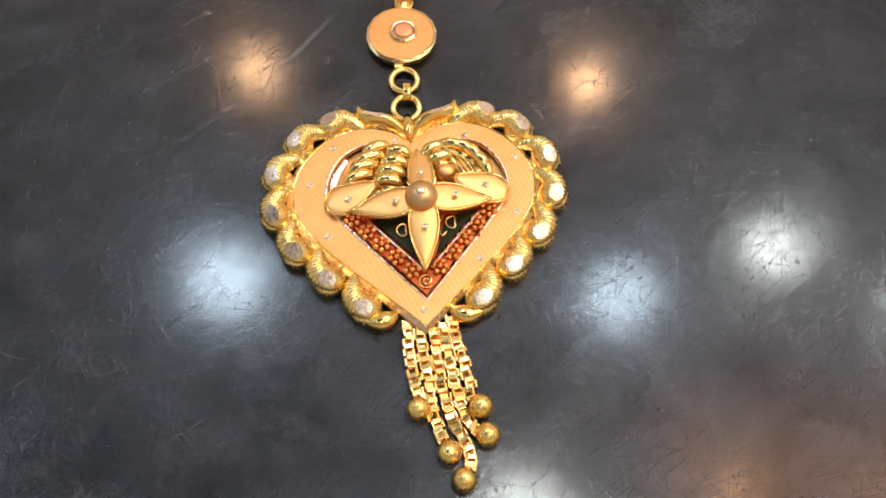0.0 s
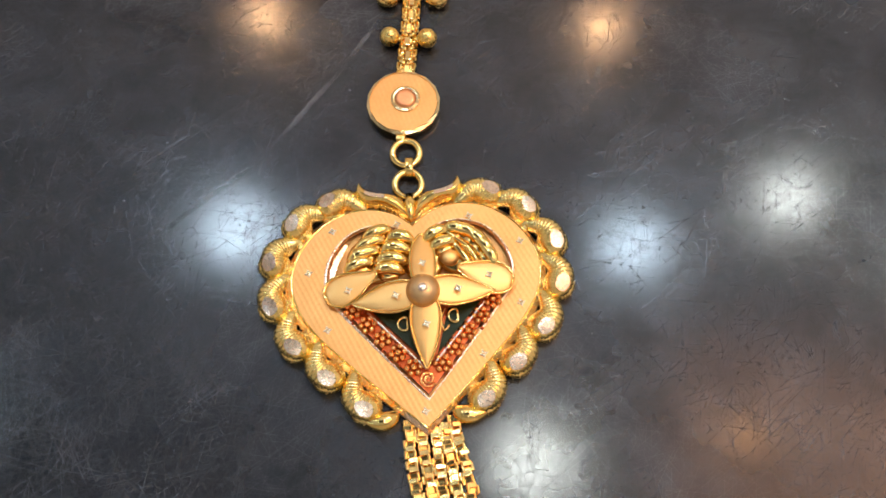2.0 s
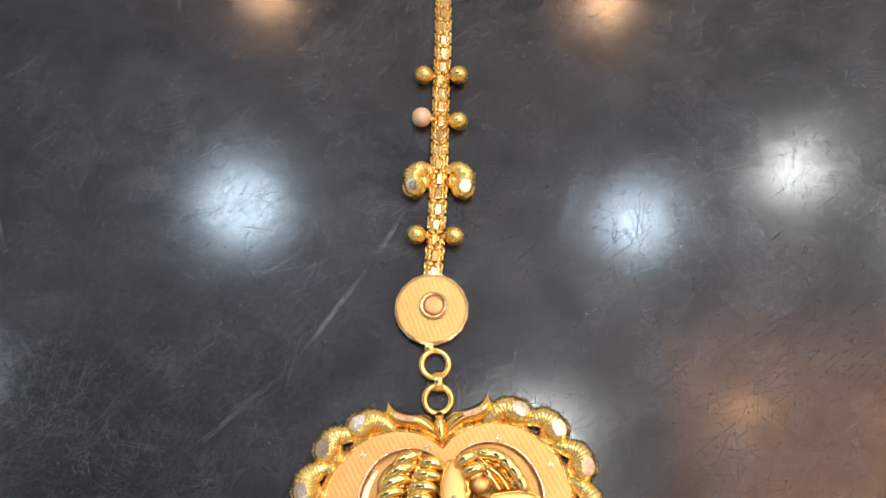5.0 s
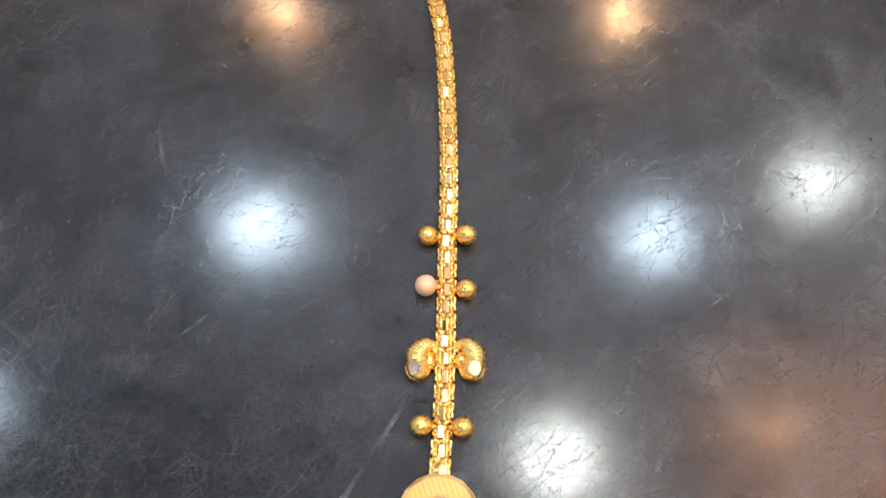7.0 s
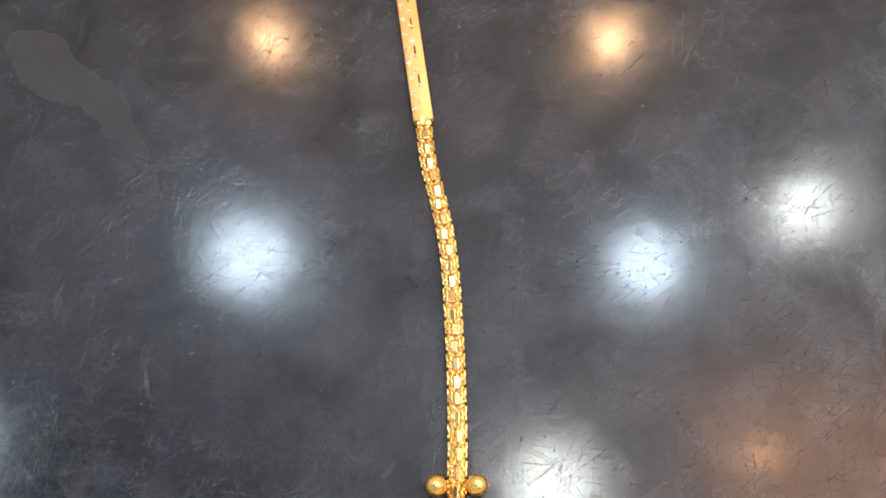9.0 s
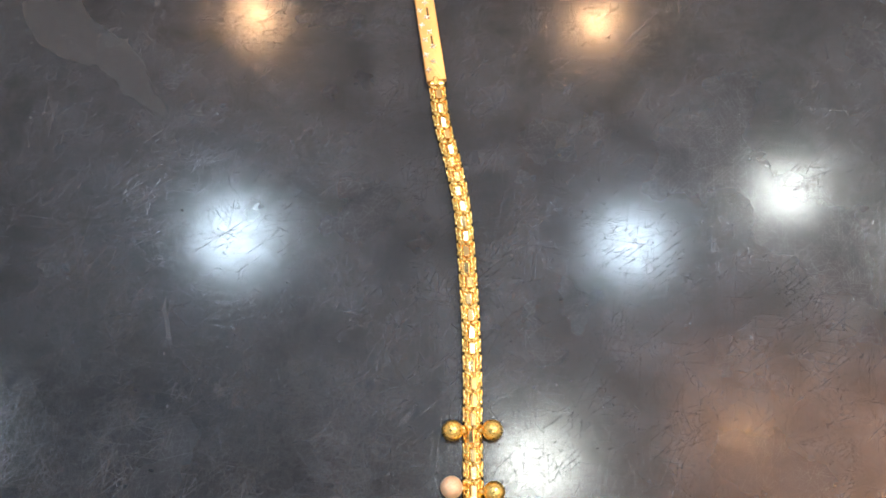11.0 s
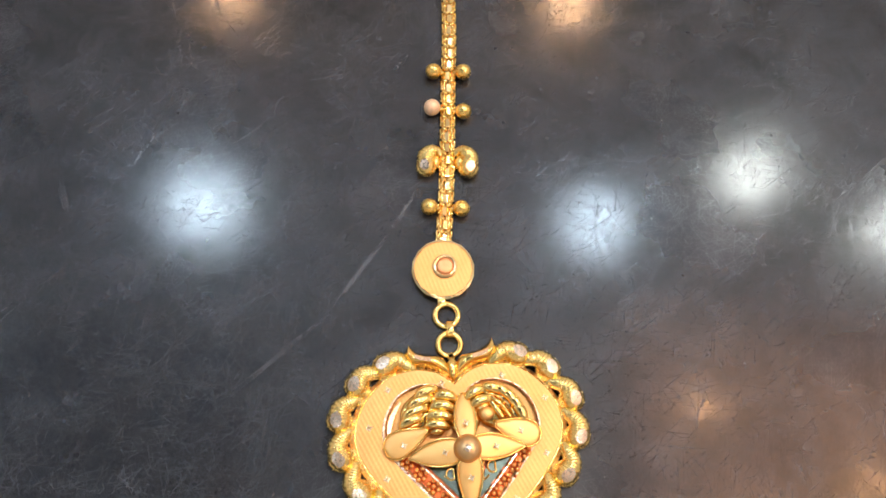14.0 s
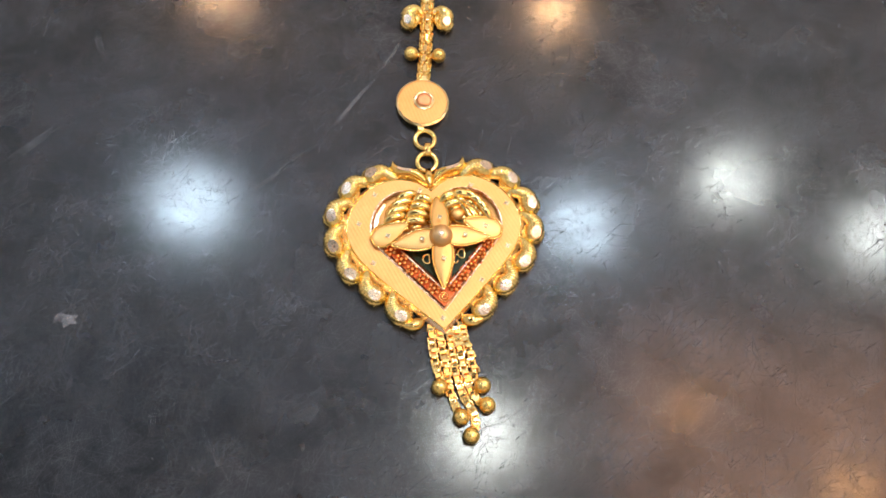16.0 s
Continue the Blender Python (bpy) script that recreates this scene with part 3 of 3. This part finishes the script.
def heart_pendant():
    top = thing("heart_pendant", HEART_X, HEART_Y, 0, HEART_TURN, "gold heart pendant with raised flower and red beaded panel", "pendant")
    bm = bmesh.new()
    heart_band(bm, [(0.20, 1.72), (0.4, 1.74), (0.7, 1.72), (0.90, 1.70), (1.0, 1.69), (1.01, 1.25)])
    part("plate", bm, gold_satin, top, "matt engraved gold heart plate")
    bm = bmesh.new()
    heart_band(bm, [(0.135, 1.62), (0.155, 1.80), (0.178, 1.84), (0.205, 1.72)])
    part("outer_edge", bm, gold_polished, top, "thin raised polished edge")
    bm = bmesh.new()
    heart_band(bm, [(0.0, 0.55), (0.0, 1.05), (0.015, 1.2), (0.14, 1.66)])
    part("bevel", bm, rose_cut, top, "diamond-cut rose-gold bevel", False)
    bm = bmesh.new()
    heart_band(bm, [(0.91, 1.68), (0.93, 1.80), (0.955, 1.84), (0.985, 1.80), (1.0, 1.66), (1.015, 1.25)])
    part("inner_rim", bm, rose_cut, top, "thin rose-gold inner rim")
    bm = bmesh.new()
    prism(bm, [tuple(p) for p in INNER * 1.01], 0.3, 0.7)
    part("back_plate", bm, gold_satin, top, smooth=False)
    # red panel in the lower point of the heart
    bm = bmesh.new()
    low = [tuple(p * 0.96) for p in INNER if p[1] < 0.4]
    right = sorted([p for p in low if p[0] >= 0], key=lambda p: -p[1])
    left = sorted([p for p in low if p[0] < 0], key=lambda p: p[1])
    prism(bm, right + left, 0.72, 1.70)
    part("red_panel", bm, red_copper, top, "red-copper beaded panel", False)
    bead = bead_mesh()
    rng = random.Random(4)
    for (x0, y0), (x1, y1) in (((-7.0, -1.0), (-0.9, -7.7)), ((8.1, -1.0), (2.1, -7.5))):
        for k in range(5):
            t = k / 4
            middle = piece("bead", bead, top, x0 + (x1 - x0) * t, y0 + (y1 - y0) * t, 2.15, rng.uniform(0, 60))
            for m in range(6):
                piece("bead", bead, middle, 0.71 * math.cos(math.pi * m / 3), 0.71 * math.sin(math.pi * m / 3), -0.15)
        grains = bmesh.new()
        for k in range(16):
            t, off = rng.random(), rng.choice((-1, 1)) * rng.uniform(0.75, 1.05)
            nx, ny = (y0 - y1) / 9.6, (x1 - x0) / 9.6
            ball(grains, x0 + (x1 - x0) * t + nx * off, y0 + (y1 - y0) * t + ny * off, 1.75, rng.uniform(0.18, 0.28), seg=8)
        part("grains", grains, red_copper, top)
    bm = bmesh.new()
    coil = [(0.5 + (0.15 + 0.045 * k) * math.cos(k * 0.7), -9.0 + (0.15 + 0.045 * k) * math.sin(k * 0.7), 1.85) for k in range(18)]
    sweep(bm, coil, 0.15, 6)
    part("coil", bm, red_bead, top, "small coiled copper wire")
    # dark green panels with bright borders and wire loops
    for corners, loop, line in (
        ([(-5.0, -1.3), (0.3, -1.3), (0.5, -7.5)], (-1.5, -3.1), ((-5.4, -1.4), (0.35, -8.0))),
        ([(3.2, -1.6), (6.9, -1.0), (1.6, -6.7)], (3.9, -2.6), ((7.2, -1.2), (1.5, -7.3))),
    ):
        bm = bmesh.new()
        prism(bm, corners, 1.0, 2.3, 0.04)
        panel = part("green_panel", bm, green_enamel, top, "dark green enamel panel", False)
        bm = bmesh.new()
        sweep(bm, [(line[0][0], line[0][1], 2.1), (line[1][0], line[1][1], 2.1)], 0.14, 6, False, 1.8)
        part("border", bm, rose_cut, panel, "bright cut border", False)
        bm = bmesh.new()
        ring = [(loop[0] + 0.75 * math.cos(t) - 0.5 * math.cos(t / 2) ** 8, loop[1] + 0.72 * math.sin(t), 2.5) for t in np.linspace(0, 2 * math.pi, 20, endpoint=False)]
        sweep(bm, ring, 0.14, 6, True)
        part("wire_loop", bm, gold_brushed, panel)
        bm = bmesh.new()
        way = 1 if loop[0] < 0 else -1
        tail = curve([(loop[0] + way * 1.0, loop[1] + 0.9), (loop[0] + way * 1.5, loop[1] - 0.2), (loop[0] + way * 1.3, loop[1] - 1.5), (loop[0] + way * 0.7, loop[1] - 1.0)], 14)
        sweep(bm, [(x, y, 2.42) for x, y in tail], 0.13, 6)
        part("wire_scroll", bm, gold_brushed, panel)
    # two fans of overlapping scales: x, y, turn, half width
    fans = (
        [(-3.9, 7.35, 22, 1.45), (-4.75, 6.15, 22, 1.55), (-5.5, 4.95, 20, 1.55), (-6.1, 3.75, 18, 1.4),
         (-1.4, 6.65, -12, 1.25), (-1.95, 5.4, -10, 1.35), (-2.45, 4.15, -8, 1.45), (-2.85, 2.95, -6, 1.4)],
        [(4.75, 7.1, -18, 1.15), (5.85, 6.75, -34, 1.25), (6.75, 6.0, -46, 1.3), (7.45, 5.0, -56, 1.3), (7.95, 3.9, -64, 1.2),
         (2.65, 6.8, 24, 1.3), (3.3, 5.55, 16, 1.3)],
    )
    for scales in fans:
        for x, y, turn, wide in scales:
            bm = bmesh.new()
            arc = [(wide * math.cos(t), 0.75 * math.sin(t) - 0.25, 0.35 * math.sin(t)) for t in np.linspace(0.05, math.pi - 0.05, 15)]
            sweep(bm, arc, [0.30 + 0.42 * math.sin(math.pi * (k + 0.8) / 15.6) ** 0.8 for k in range(15)], 14, False, 0.8)
            # the hollow under the arch
            ball(bm, 0, -0.35, -0.15, wide * 0.8, 0.75, 0.4, 16)
            piece("scale", finish("scale", bm, gold_fan), top, x, y, 2.2, turn, rx=14)
    bm = bmesh.new()
    ball(bm, 3.85, 4.2, 2.1, 1.05, 0.95, 0.6, 20)
    part("dome", bm, gold_petal, top, "small matt gold dome")
    bm = bmesh.new()
    rib = curve([(3.6, 7.3, 2.5), (4.9, 6.0, 2.75), (6.0, 4.9, 2.75), (6.9, 3.3, 2.5)], 20)
    sweep(bm, [tuple(q) for q in rib], 0.26, 8)
    part("midrib", bm, gold_polished, top)
    bm = bmesh.new()
    for x0, y0, x1, y1 in ((-2.5, 7.4, -4.3, 2.6), (3.9, 7.0, 6.0, 3.2)):
        sweep(bm, [(x0 + (x1 - x0) * t, y0 + (y1 - y0) * t, 2.0 + 0.2 * math.sin(3.1 * t)) for t in np.linspace(0, 1, 8)], 0.5, 8)
    for x, y, rx, ry, t in ((-4.2, 5.0, 3.4, 2.9, 20), (5.3, 4.9, 3.4, 2.7, -25), (0.95, 4.6, 2.3, 3.0, 0)):
        ball(bm, x, y, 1.3, rx, ry, 0.55, 20, t)
    part("fan_base", bm, gold_polished, top)
    # a bright cut strip between the fan and the inner rim
    strip = bmesh.new()
    outer = curve([(-9.25, 1.9), (-9.35, 3.5), (-8.75, 5.2), (-7.5, 6.9)], 6)
    inner = curve([(-8.95, 2.1), (-8.75, 3.5), (-8.15, 5.1), (-7.2, 6.7)], 6)
    high = [strip.verts.new((*c, 1.74)) for c in outer]
    deep = [strip.verts.new((*c, 1.58)) for c in inner]
    for k in range(5):
        strip.faces.new((high[k], high[k + 1], deep[k + 1], deep[k]))
    part("cut_strip", strip, rose_cut, top, "bright rose-gold cut strip", False)
    # flower
    petal(top, (-4.2, 2.6), (-9.75, 0.45), 3.5, 3.2, 2.4, 0.18, 0.72, 0.0, 0.42)
    petal(top, (4.7, 2.6), (10.4, 0.6), 3.5, 3.2, 2.4, 0.18, 0.70, 0.0, 0.42)
    petal(top, (0.85, 0.4), (0.95, 7.1), 2.8, 3.7, 2.2, 0.2, 0.50, 0.1, 0.5)
    petal(top, (0.6, -0.3), (-6.8, -0.75), 3.4, 4.5, 3.4, 0.15, 0.42)
    petal(top, (1.1, -0.1), (8.3, -0.5), 3.3, 4.5, 3.4, 0.15, 0.38)
    petal(top, (0.87, -0.8), (0.5, -8.2), 3.2, 4.6, 3.0, 0.15, 0.36)
    bm = bmesh.new()
    lathe(bm, [(1.3, 0.9), (1.1, 3.8), (1.2, 4.4)], 20, 0.86, -0.4)
    part("stem", bm, gold_brushed, top)
    bm = bmesh.new()
    ball(bm, 0.70, -0.3, 4.75, 1.8, 1.8, 1.45, 24)
    boss = part("boss", bm, gold_boss, top, "frosted brownish-gold dome")
    bm = bmesh.new()
    lathe(bm, [(0.5, 6.2), (0.42, 6.30), (0.2, 6.34), (0, 6.36)], 12, 0.68, -0.4)
    part("cap", bm, rose_cut, boss, "small bright cut")
    for x, y, z in ((0.82, 3.0, 4.2), (-2.2, -0.55, 4.67), (4.4, -0.35, 4.67), (0.8, -3.9, 4.6), (-7.3, 0.95, 3.05), (7.9, 1.5, 3.05)):
        piece("stud", STUD, top, x, y, z, 20)
    back = pose(HEART_X, HEART_Y, 0, 0, 0, HEART_TURN).inverted()
    for x, y in ((-7.0, -17.7), (-9.06, -22.8), (-6.28, -29.1), (4.75, -37.1), (10.4, -30.7), (8.1, -14.9), (13.9, -17.6), (14.2, -24.8), (0.1, -16.4)):
        c = back @ Vector((x, y, 0))
        piece("stud", STUD, top, c.x, c.y, 1.76, 12)
    # scrolls round the edge
    for x, y, turn in ((8.5, 11.85, 70), (12.5, 9.8, 38), (15.2, 5.6, 16), (15.45, 0.75, -10), (13.4, -3.85, -36), (10.1, -7.45, -44), (6.4, -11.0, -44)):
        scroll(SCROLL_R, top, x, y, turn)
        scroll(SCROLL_L, top, -x, y, -turn)
    for sign in (1, -1):
        bm = bmesh.new()
        line = curve([(3.0, -12.2, 0.5, 1.0), (3.7, -12.7, 0.95, 1.1), (4.6, -13.0, 1.05, 1.15), (5.6, -12.9, 0.7, 1.3), (6.7, -12.6, 0.1, 1.7)], 22)
        sweep(bm, [(sign * u, v, z) for u, v, r, z in line], [r for u, v, r, z in line], 12)
        part("tear_drop", bm, gold_polished, top)
        leaf(top, sign < 0)
    bm = bmesh.new()
    sweep(bm, [(0, 12.4, 1.3), (0.0, 11.2, 1.8), (0, 9.9, 1.9), (0, 8.9, 1.8)], [0.5, 0.7, 0.55, 0.2], 10)
    part("crown_joint", bm, gold_polished, top)
    bm = bmesh.new()
    ball(bm, 0, 0, 1.3, 0.5, seg=10)
    granule = finish("granule", bm, gold_polished)
    for x, y in ((-13.9, 6.6), (13.6, 7.0), (-14.3, -0.9), (14.0, -0.9)):
        piece("granule", granule, top, x, y)
    return top


heart_pendant()


# ------------------------------------------------------------------ tassel of box chain
def box_link_meshes():
    flat = bmesh.new()
    block(flat, -0.50, 0.50, -0.27, 0.27, 0.74, 0.98, 0.09, 2)
    block(flat, -0.52, 0.52, -0.27, 0.27, 0.02, 0.26, 0.07, 1)
    for s in (-1, 1):
        block(flat, s * 0.44 - 0.10, s * 0.44 + 0.10, -0.25, 0.25, 0.2, 0.8, 0.04, 1)
    side = bmesh.new()
    for s in (-1, 1):
        block(side, s * 0.50 - 0.15, s * 0.50 + 0.15, -0.46, 0.46, 0.12, 0.92, 0.11, 2)
    block(side, -0.45, 0.45, -0.44, 0.44, 0.16, 0.44, 0.05, 1)
    return finish("box_link", flat, gold_tassel, False), finish("box_link", side, gold_tassel, False)


BOX_FLAT, BOX_SIDE = box_link_meshes()


def tassel(points, bead):
    x, y = points[0]
    strand = thing("tassel_strand", x, y, 0, 0, "gold box chain strand ending in a gold ball", "tassel", "tassel strands under the pendant")
    length = sum(math.dist(a, b) for a, b in zip(points, points[1:]))
    count = int(length / 0.50)
    line = curve(points, count)
    rng = random.Random(int(100 * x))
    for k, (u, v) in enumerate(line[:-1]):
        a, b = line[max(k - 1, 0)], line[k + 1]
        turn = math.degrees(math.atan2(b[1] - a[1], b[0] - a[0])) - 90
        piece("box_link", BOX_FLAT if k % 2 else BOX_SIDE, strand, u - x, v - y, 0.02 + rng.uniform(0, 0.06), turn, ry=rng.uniform(-13, 13), rx=rng.uniform(-9, 9))
    bm = bmesh.new()
    ball(bm, bead[0] - x, bead[1] - y, 1.24, 1.24, seg=24)
    part("ball", bm, gold_ball, strand, "burnished gold ball")
    bm = bmesh.new()
    end, last = Vector((bead[0] - x, bead[1] - y, 1.1)), Vector((line[-2][0] - x, line[-2][1] - y, 0.7))
    sweep(bm, [last, last.lerp(end, 0.5), end], [0.45, 0.5, 0.6], 10)
    part("cap", bm, gold_brushed, strand)
    return strand


tassel([(3.0, -38.2), (3.3, -39.9), (3.87, -42.9), (4.5, -45.4), (4.78, -46.6)], (4.8, -47.42))
tassel([(4.4, -38.6), (4.6, -40.3), (5.47, -43.5), (6.3, -47.5), (7.2, -49.7), (7.8, -50.8)], (8.13, -51.61))
tassel([(5.8, -38.8), (6.1, -40.3), (6.97, -44.4), (7.75, -47.1), (9.0, -49.4), (10.2, -51.2), (10.2, -52.8), (9.9, -53.4)], (9.72, -54.14))
tassel([(6.9, -38.2), (7.2, -40.2), (7.92, -42.7), (8.7, -45.8), (9.6, -47.9), (10.6, -49.0), (11.2, -49.4)], (11.86, -49.65))
tassel([(7.7, -37.4), (8.1, -39.3), (8.9, -41.4), (9.75, -44.2), (10.0, -45.8), (10.4, -46.5)], (11.09, -46.78))


# ------------------------------------------------------------------ jump rings and connecting band
def jump_ring(x, y, r, wire, tilt):
    ob = bmesh.new()
    sweep(ob, [(r * math.cos(t), r * math.sin(t), 0) for t in np.linspace(0, 2 * math.pi, 40, endpoint=False)], wire, 12, True)
    ring = new("jump_ring", finish("jump_ring", ob, gold_brushed))
    ring.matrix_world = pose(x * MM, y * MM, (wire + r * math.sin(radians(abs(tilt)))) * MM, tilt, 0, 8)
    return tagged(ring, "plain round gold jump ring above the heart", "ring", "jump rings")


jump_ring(0.40, -6.75, 1.58, 0.42, 5)
jump_ring(0.95, -10.85, 1.55, 0.42, 7)


def link_band():
    bm = bmesh.new()
    n = 28
    rows = []
    for k in range(n):
        t = 2 * math.pi * k / n
        row = []
        for dr, dx in ((0.0, -0.45), (0.16, -0.45), (0.2, -0.3), (0.2, 0.3), (0.16, 0.45), (0.0, 0.45)):
            row.append(bm.verts.new((dx, (1.05 + dr) * math.cos(t), 1.05 + (0.82 + dr) * math.sin(t))))
        rows.append(row)
    for a, b in zip(rows, rows[1:] + rows[:1]):
        for k in range(6):
            bm.faces.new((a[k], a[(k + 1) % 6], b[(k + 1) % 6], b[k]))
    ob = new("link_band", finish("link_band", bm, gold_polished))
    ob.matrix_world = pose(0.92 * MM, -8.85 * MM, 0, 0, 0, 6)
    return tagged(ob, "short flat gold band joining two jump rings", "link")


link_band()


# ------------------------------------------------------------------ the disc
def disc_charm():
    top = thing("disc_charm", -0.4, -0.28, 0, 0, "round gold disc with coral-red centre and faceted edge", "charm")
    bm = bmesh.new()
    lathe(bm, [(0, 0.35), (3.6, 0.35), (4.3, 0.5), (4.42, 0.9), (4.3, 1.25)], 48)
    part("back", bm, gold_brushed, top)
    bm = bmesh.new()
    lathe(bm, [(0, 1.50), (1.2, 1.50), (2.5, 1.50), (4.06, 1.48)], 48)
    part("face", bm, gold_satin, top, "matt engraved gold face")
    bm = bmesh.new()
    rings = []
    n = 16
    for r, z, shift in ((4.02, 1.45, 0.0), (4.08, 1.60, 0.0), (4.42, 1.34, 0.5), (4.40, 1.0, 0.5)):
        rings.append([bm.verts.new((r * math.cos(2 * math.pi * (k + shift) / n), r * math.sin(2 * math.pi * (k + shift) / n), z)) for k in range(n)])
    for a, b in zip(rings, rings[1:]):
        for k in range(n):
            bm.faces.new((a[k], a[(k + 1) % n], b[(k + 1) % n])), bm.faces.new((a[k], b[(k + 1) % n], b[k]))
    part("rim", bm, gold_pale, top, "diamond-cut pale gold rim", False)
    bm = bmesh.new()
    lathe(bm, [(1.85, 1.45), (1.78, 1.66), (1.5, 1.82), (1.32, 1.78), (1.30, 1.5)], 14, 0.22, 0.35)
    part("collar", bm, gold_pale, top, "bright cut collar", False)
    bm = bmesh.new()
    lathe(bm, [(1.32, 1.5), (1.28, 1.80), (0.9, 1.95), (0.45, 1.88), (0, 1.94)], 18, 0.22, 0.35)
    part("stone", bm, coral, top, "rough coral-red centre")
    bm = bmesh.new()
    block(bm, -0.55, 0.55, -5.0, -4.2, 0.5, 1.2, 0.12)
    block(bm, -0.75, 0.75, 4.1, 4.9, 0.5, 1.3, 0.12)
    part("lug", bm, gold_brushed, top)
    return top


disc_charm()


# ------------------------------------------------------------------ the flat chain
CHAIN = [(-0.52, 4.3), (-0.47, 9.2), (-0.55, 16.4), (-0.82, 24.9), (-1.05, 31.8), (-1.15, 36.7), (-1.62, 45.2), (-2.35, 53.5), (-3.1, 59.8), (-4.35, 65.5), (-6.0, 71.5), (-6.95, 77.4)]


def chain_meshes():
    oval = [(0.27 * math.cos(t), 0.74 * math.sin(t), 0.0) for t in np.linspace(0, 2 * math.pi, 18, endpoint=False)]
    bm = bmesh.new()
    sweep(bm, oval, 0.215, 8, True)
    loop = finish("side_link", bm, gold_polished)
    # a flat pad, narrowed at its waist
    bm = bmesh.new()
    block(bm, -0.38, 0.38, -0.74, 0.74, 0.98, 1.40, 0.15, 3)
    for v in bm.verts:
        v.co.x *= 0.84 + 0.16 * min(1.0, abs(v.co.y) / 0.7)
    bar = finish("centre_link", bm, gold_pad, False)
    # two short wires that meet in a V between the pads, over a flat loop
    bm = bmesh.new()
    for s in (-1, 1):
        sweep(bm, [(s * 0.98, 0.55, 0.85), (s * 0.6, 0.22, 1.24), (s * 0.12, -0.12, 1.34)], [0.25, 0.25, 0.2], 8)
    block(bm, -0.78, 0.78, -0.98, 0.98, 0.40, 0.92, 0.12, 1)
    return loop, bar, finish("cross_link", bm, gold_brushed)


def flat_chain():
    top = thing("chain", 0, 0, 0, 0, "flat woven gold chain with small side balls, on the counter", "chain")
    loop, bar, cross = chain_meshes()
    length = sum(math.dist(a, b) for a, b in zip(CHAIN, CHAIN[1:]))
    count = int(length / 1.0)
    line = curve(CHAIN, count)
    rng = random.Random(11)
    for k in range(count):
        x, y = line[k]
        a, b = line[max(k - 1, 0)], line[min(k + 1, count - 1)]
        turn = math.degrees(math.atan2(b[1] - a[1], b[0] - a[0])) - 90
        cx, cy = math.cos(radians(turn)), math.sin(radians(turn))
        if k % 2 == 0:
            piece("centre_link", bar, top, x, y, rng.uniform(-0.03, 0.03), turn, rx=rng.uniform(-7, 7), ry=rng.uniform(-9, 9))
        else:
            piece("cross_link", cross, top, x, y, 0, turn)
        for s in (-1, 1):
            lean = 30 if k % 2 else 38
            off = (0.81 if k % 2 else 0.79) * (0.98 - 0.10 * k / count)
            piece("side_link", loop, top, x + s * off * cx, y + s * off * cy, 0.72 + (0.12 if k % 2 else 0), turn, ry=s * lean + rng.uniform(-4, 4), rx=rng.uniform(-4, 4))
    return top


chain = flat_chain()


def side_ball(x, y, inner, r, mat, label):
    bm = bmesh.new()
    ball(bm, x, y, r + 0.1, r, seg=24)
    ob = part("side_ball", bm, mat, chain, label)
    bm = bmesh.new()
    sweep(bm, [(x, y, r), ((x + inner) / 2, y, 1.0), (inner, y, 0.9)], [0.5, 0.38, 0.42], 10)
    part("stem", bm, gold_brushed, ob)


for x, y, inner, rosy in ((-3.35, 31.46, -1.6, False), (1.21, 31.69, -0.5, False), (-3.25, 25.2, -1.4, True), (1.52, 24.89, -0.2, False), (-2.84, 9.05, -1.0, False), (1.83, 9.08, 0.1, False)):
    side_ball(x, y, inner, 1.26 if rosy else 1.22, rose_matt if rosy else gold_ball, "matt pinkish-gold ball" if rosy else "burnished gold ball")
for meshes, x, y, sign in ((SMALL_R, 2.5, 16.05, 1), (SMALL_L, -3.5, 15.85, -1)):
    bead = scroll(meshes, chain, x, y, 0)
    bm = bmesh.new()
    ball(bm, -1.1 * sign, 0.5, 0.8, 0.9, 1.2, 0.9, 16)
    part("core", bm, gold_brushed, bead)


# ------------------------------------------------------------------ the flat tab at the chain's end
def end_tab():
    top = thing("end_tab", -6.95, 77.6, 0, 9.9, "narrow flat gold tab with cut sparkles at the chain end", "tab")
    bm = bmesh.new()
    block(bm, -1.35, 1.35, 0.0, 36.0, 0.45, 1.25, 0.16, 2)
    part("strip", bm, gold_satin, top, "matt gold strip")
    bm = bmesh.new()
    for k in range(6):
        y = 5.2 + 4.6 * k
        block(bm, 0.05, 0.33, y, y + 1.9, 1.235, 1.262, 0.0)
    part("slits", bm, dark_slot, top, "engraved slits", False)
    rng = random.Random(8)
    for k in range(16):
        piece("sparkle", STUD, top, -0.75 + 0.8 * (k % 2) + rng.uniform(-0.15, 0.15), 1.7 + 1.2 * k, 1.22, rng.uniform(0, 90))
    bm = bmesh.new()
    block(bm, -0.95, 0.95, -0.7, 0.2, 0.5, 1.15, 0.12, 2)
    part("lug", bm, gold_brushed, top)
    return top


end_tab()
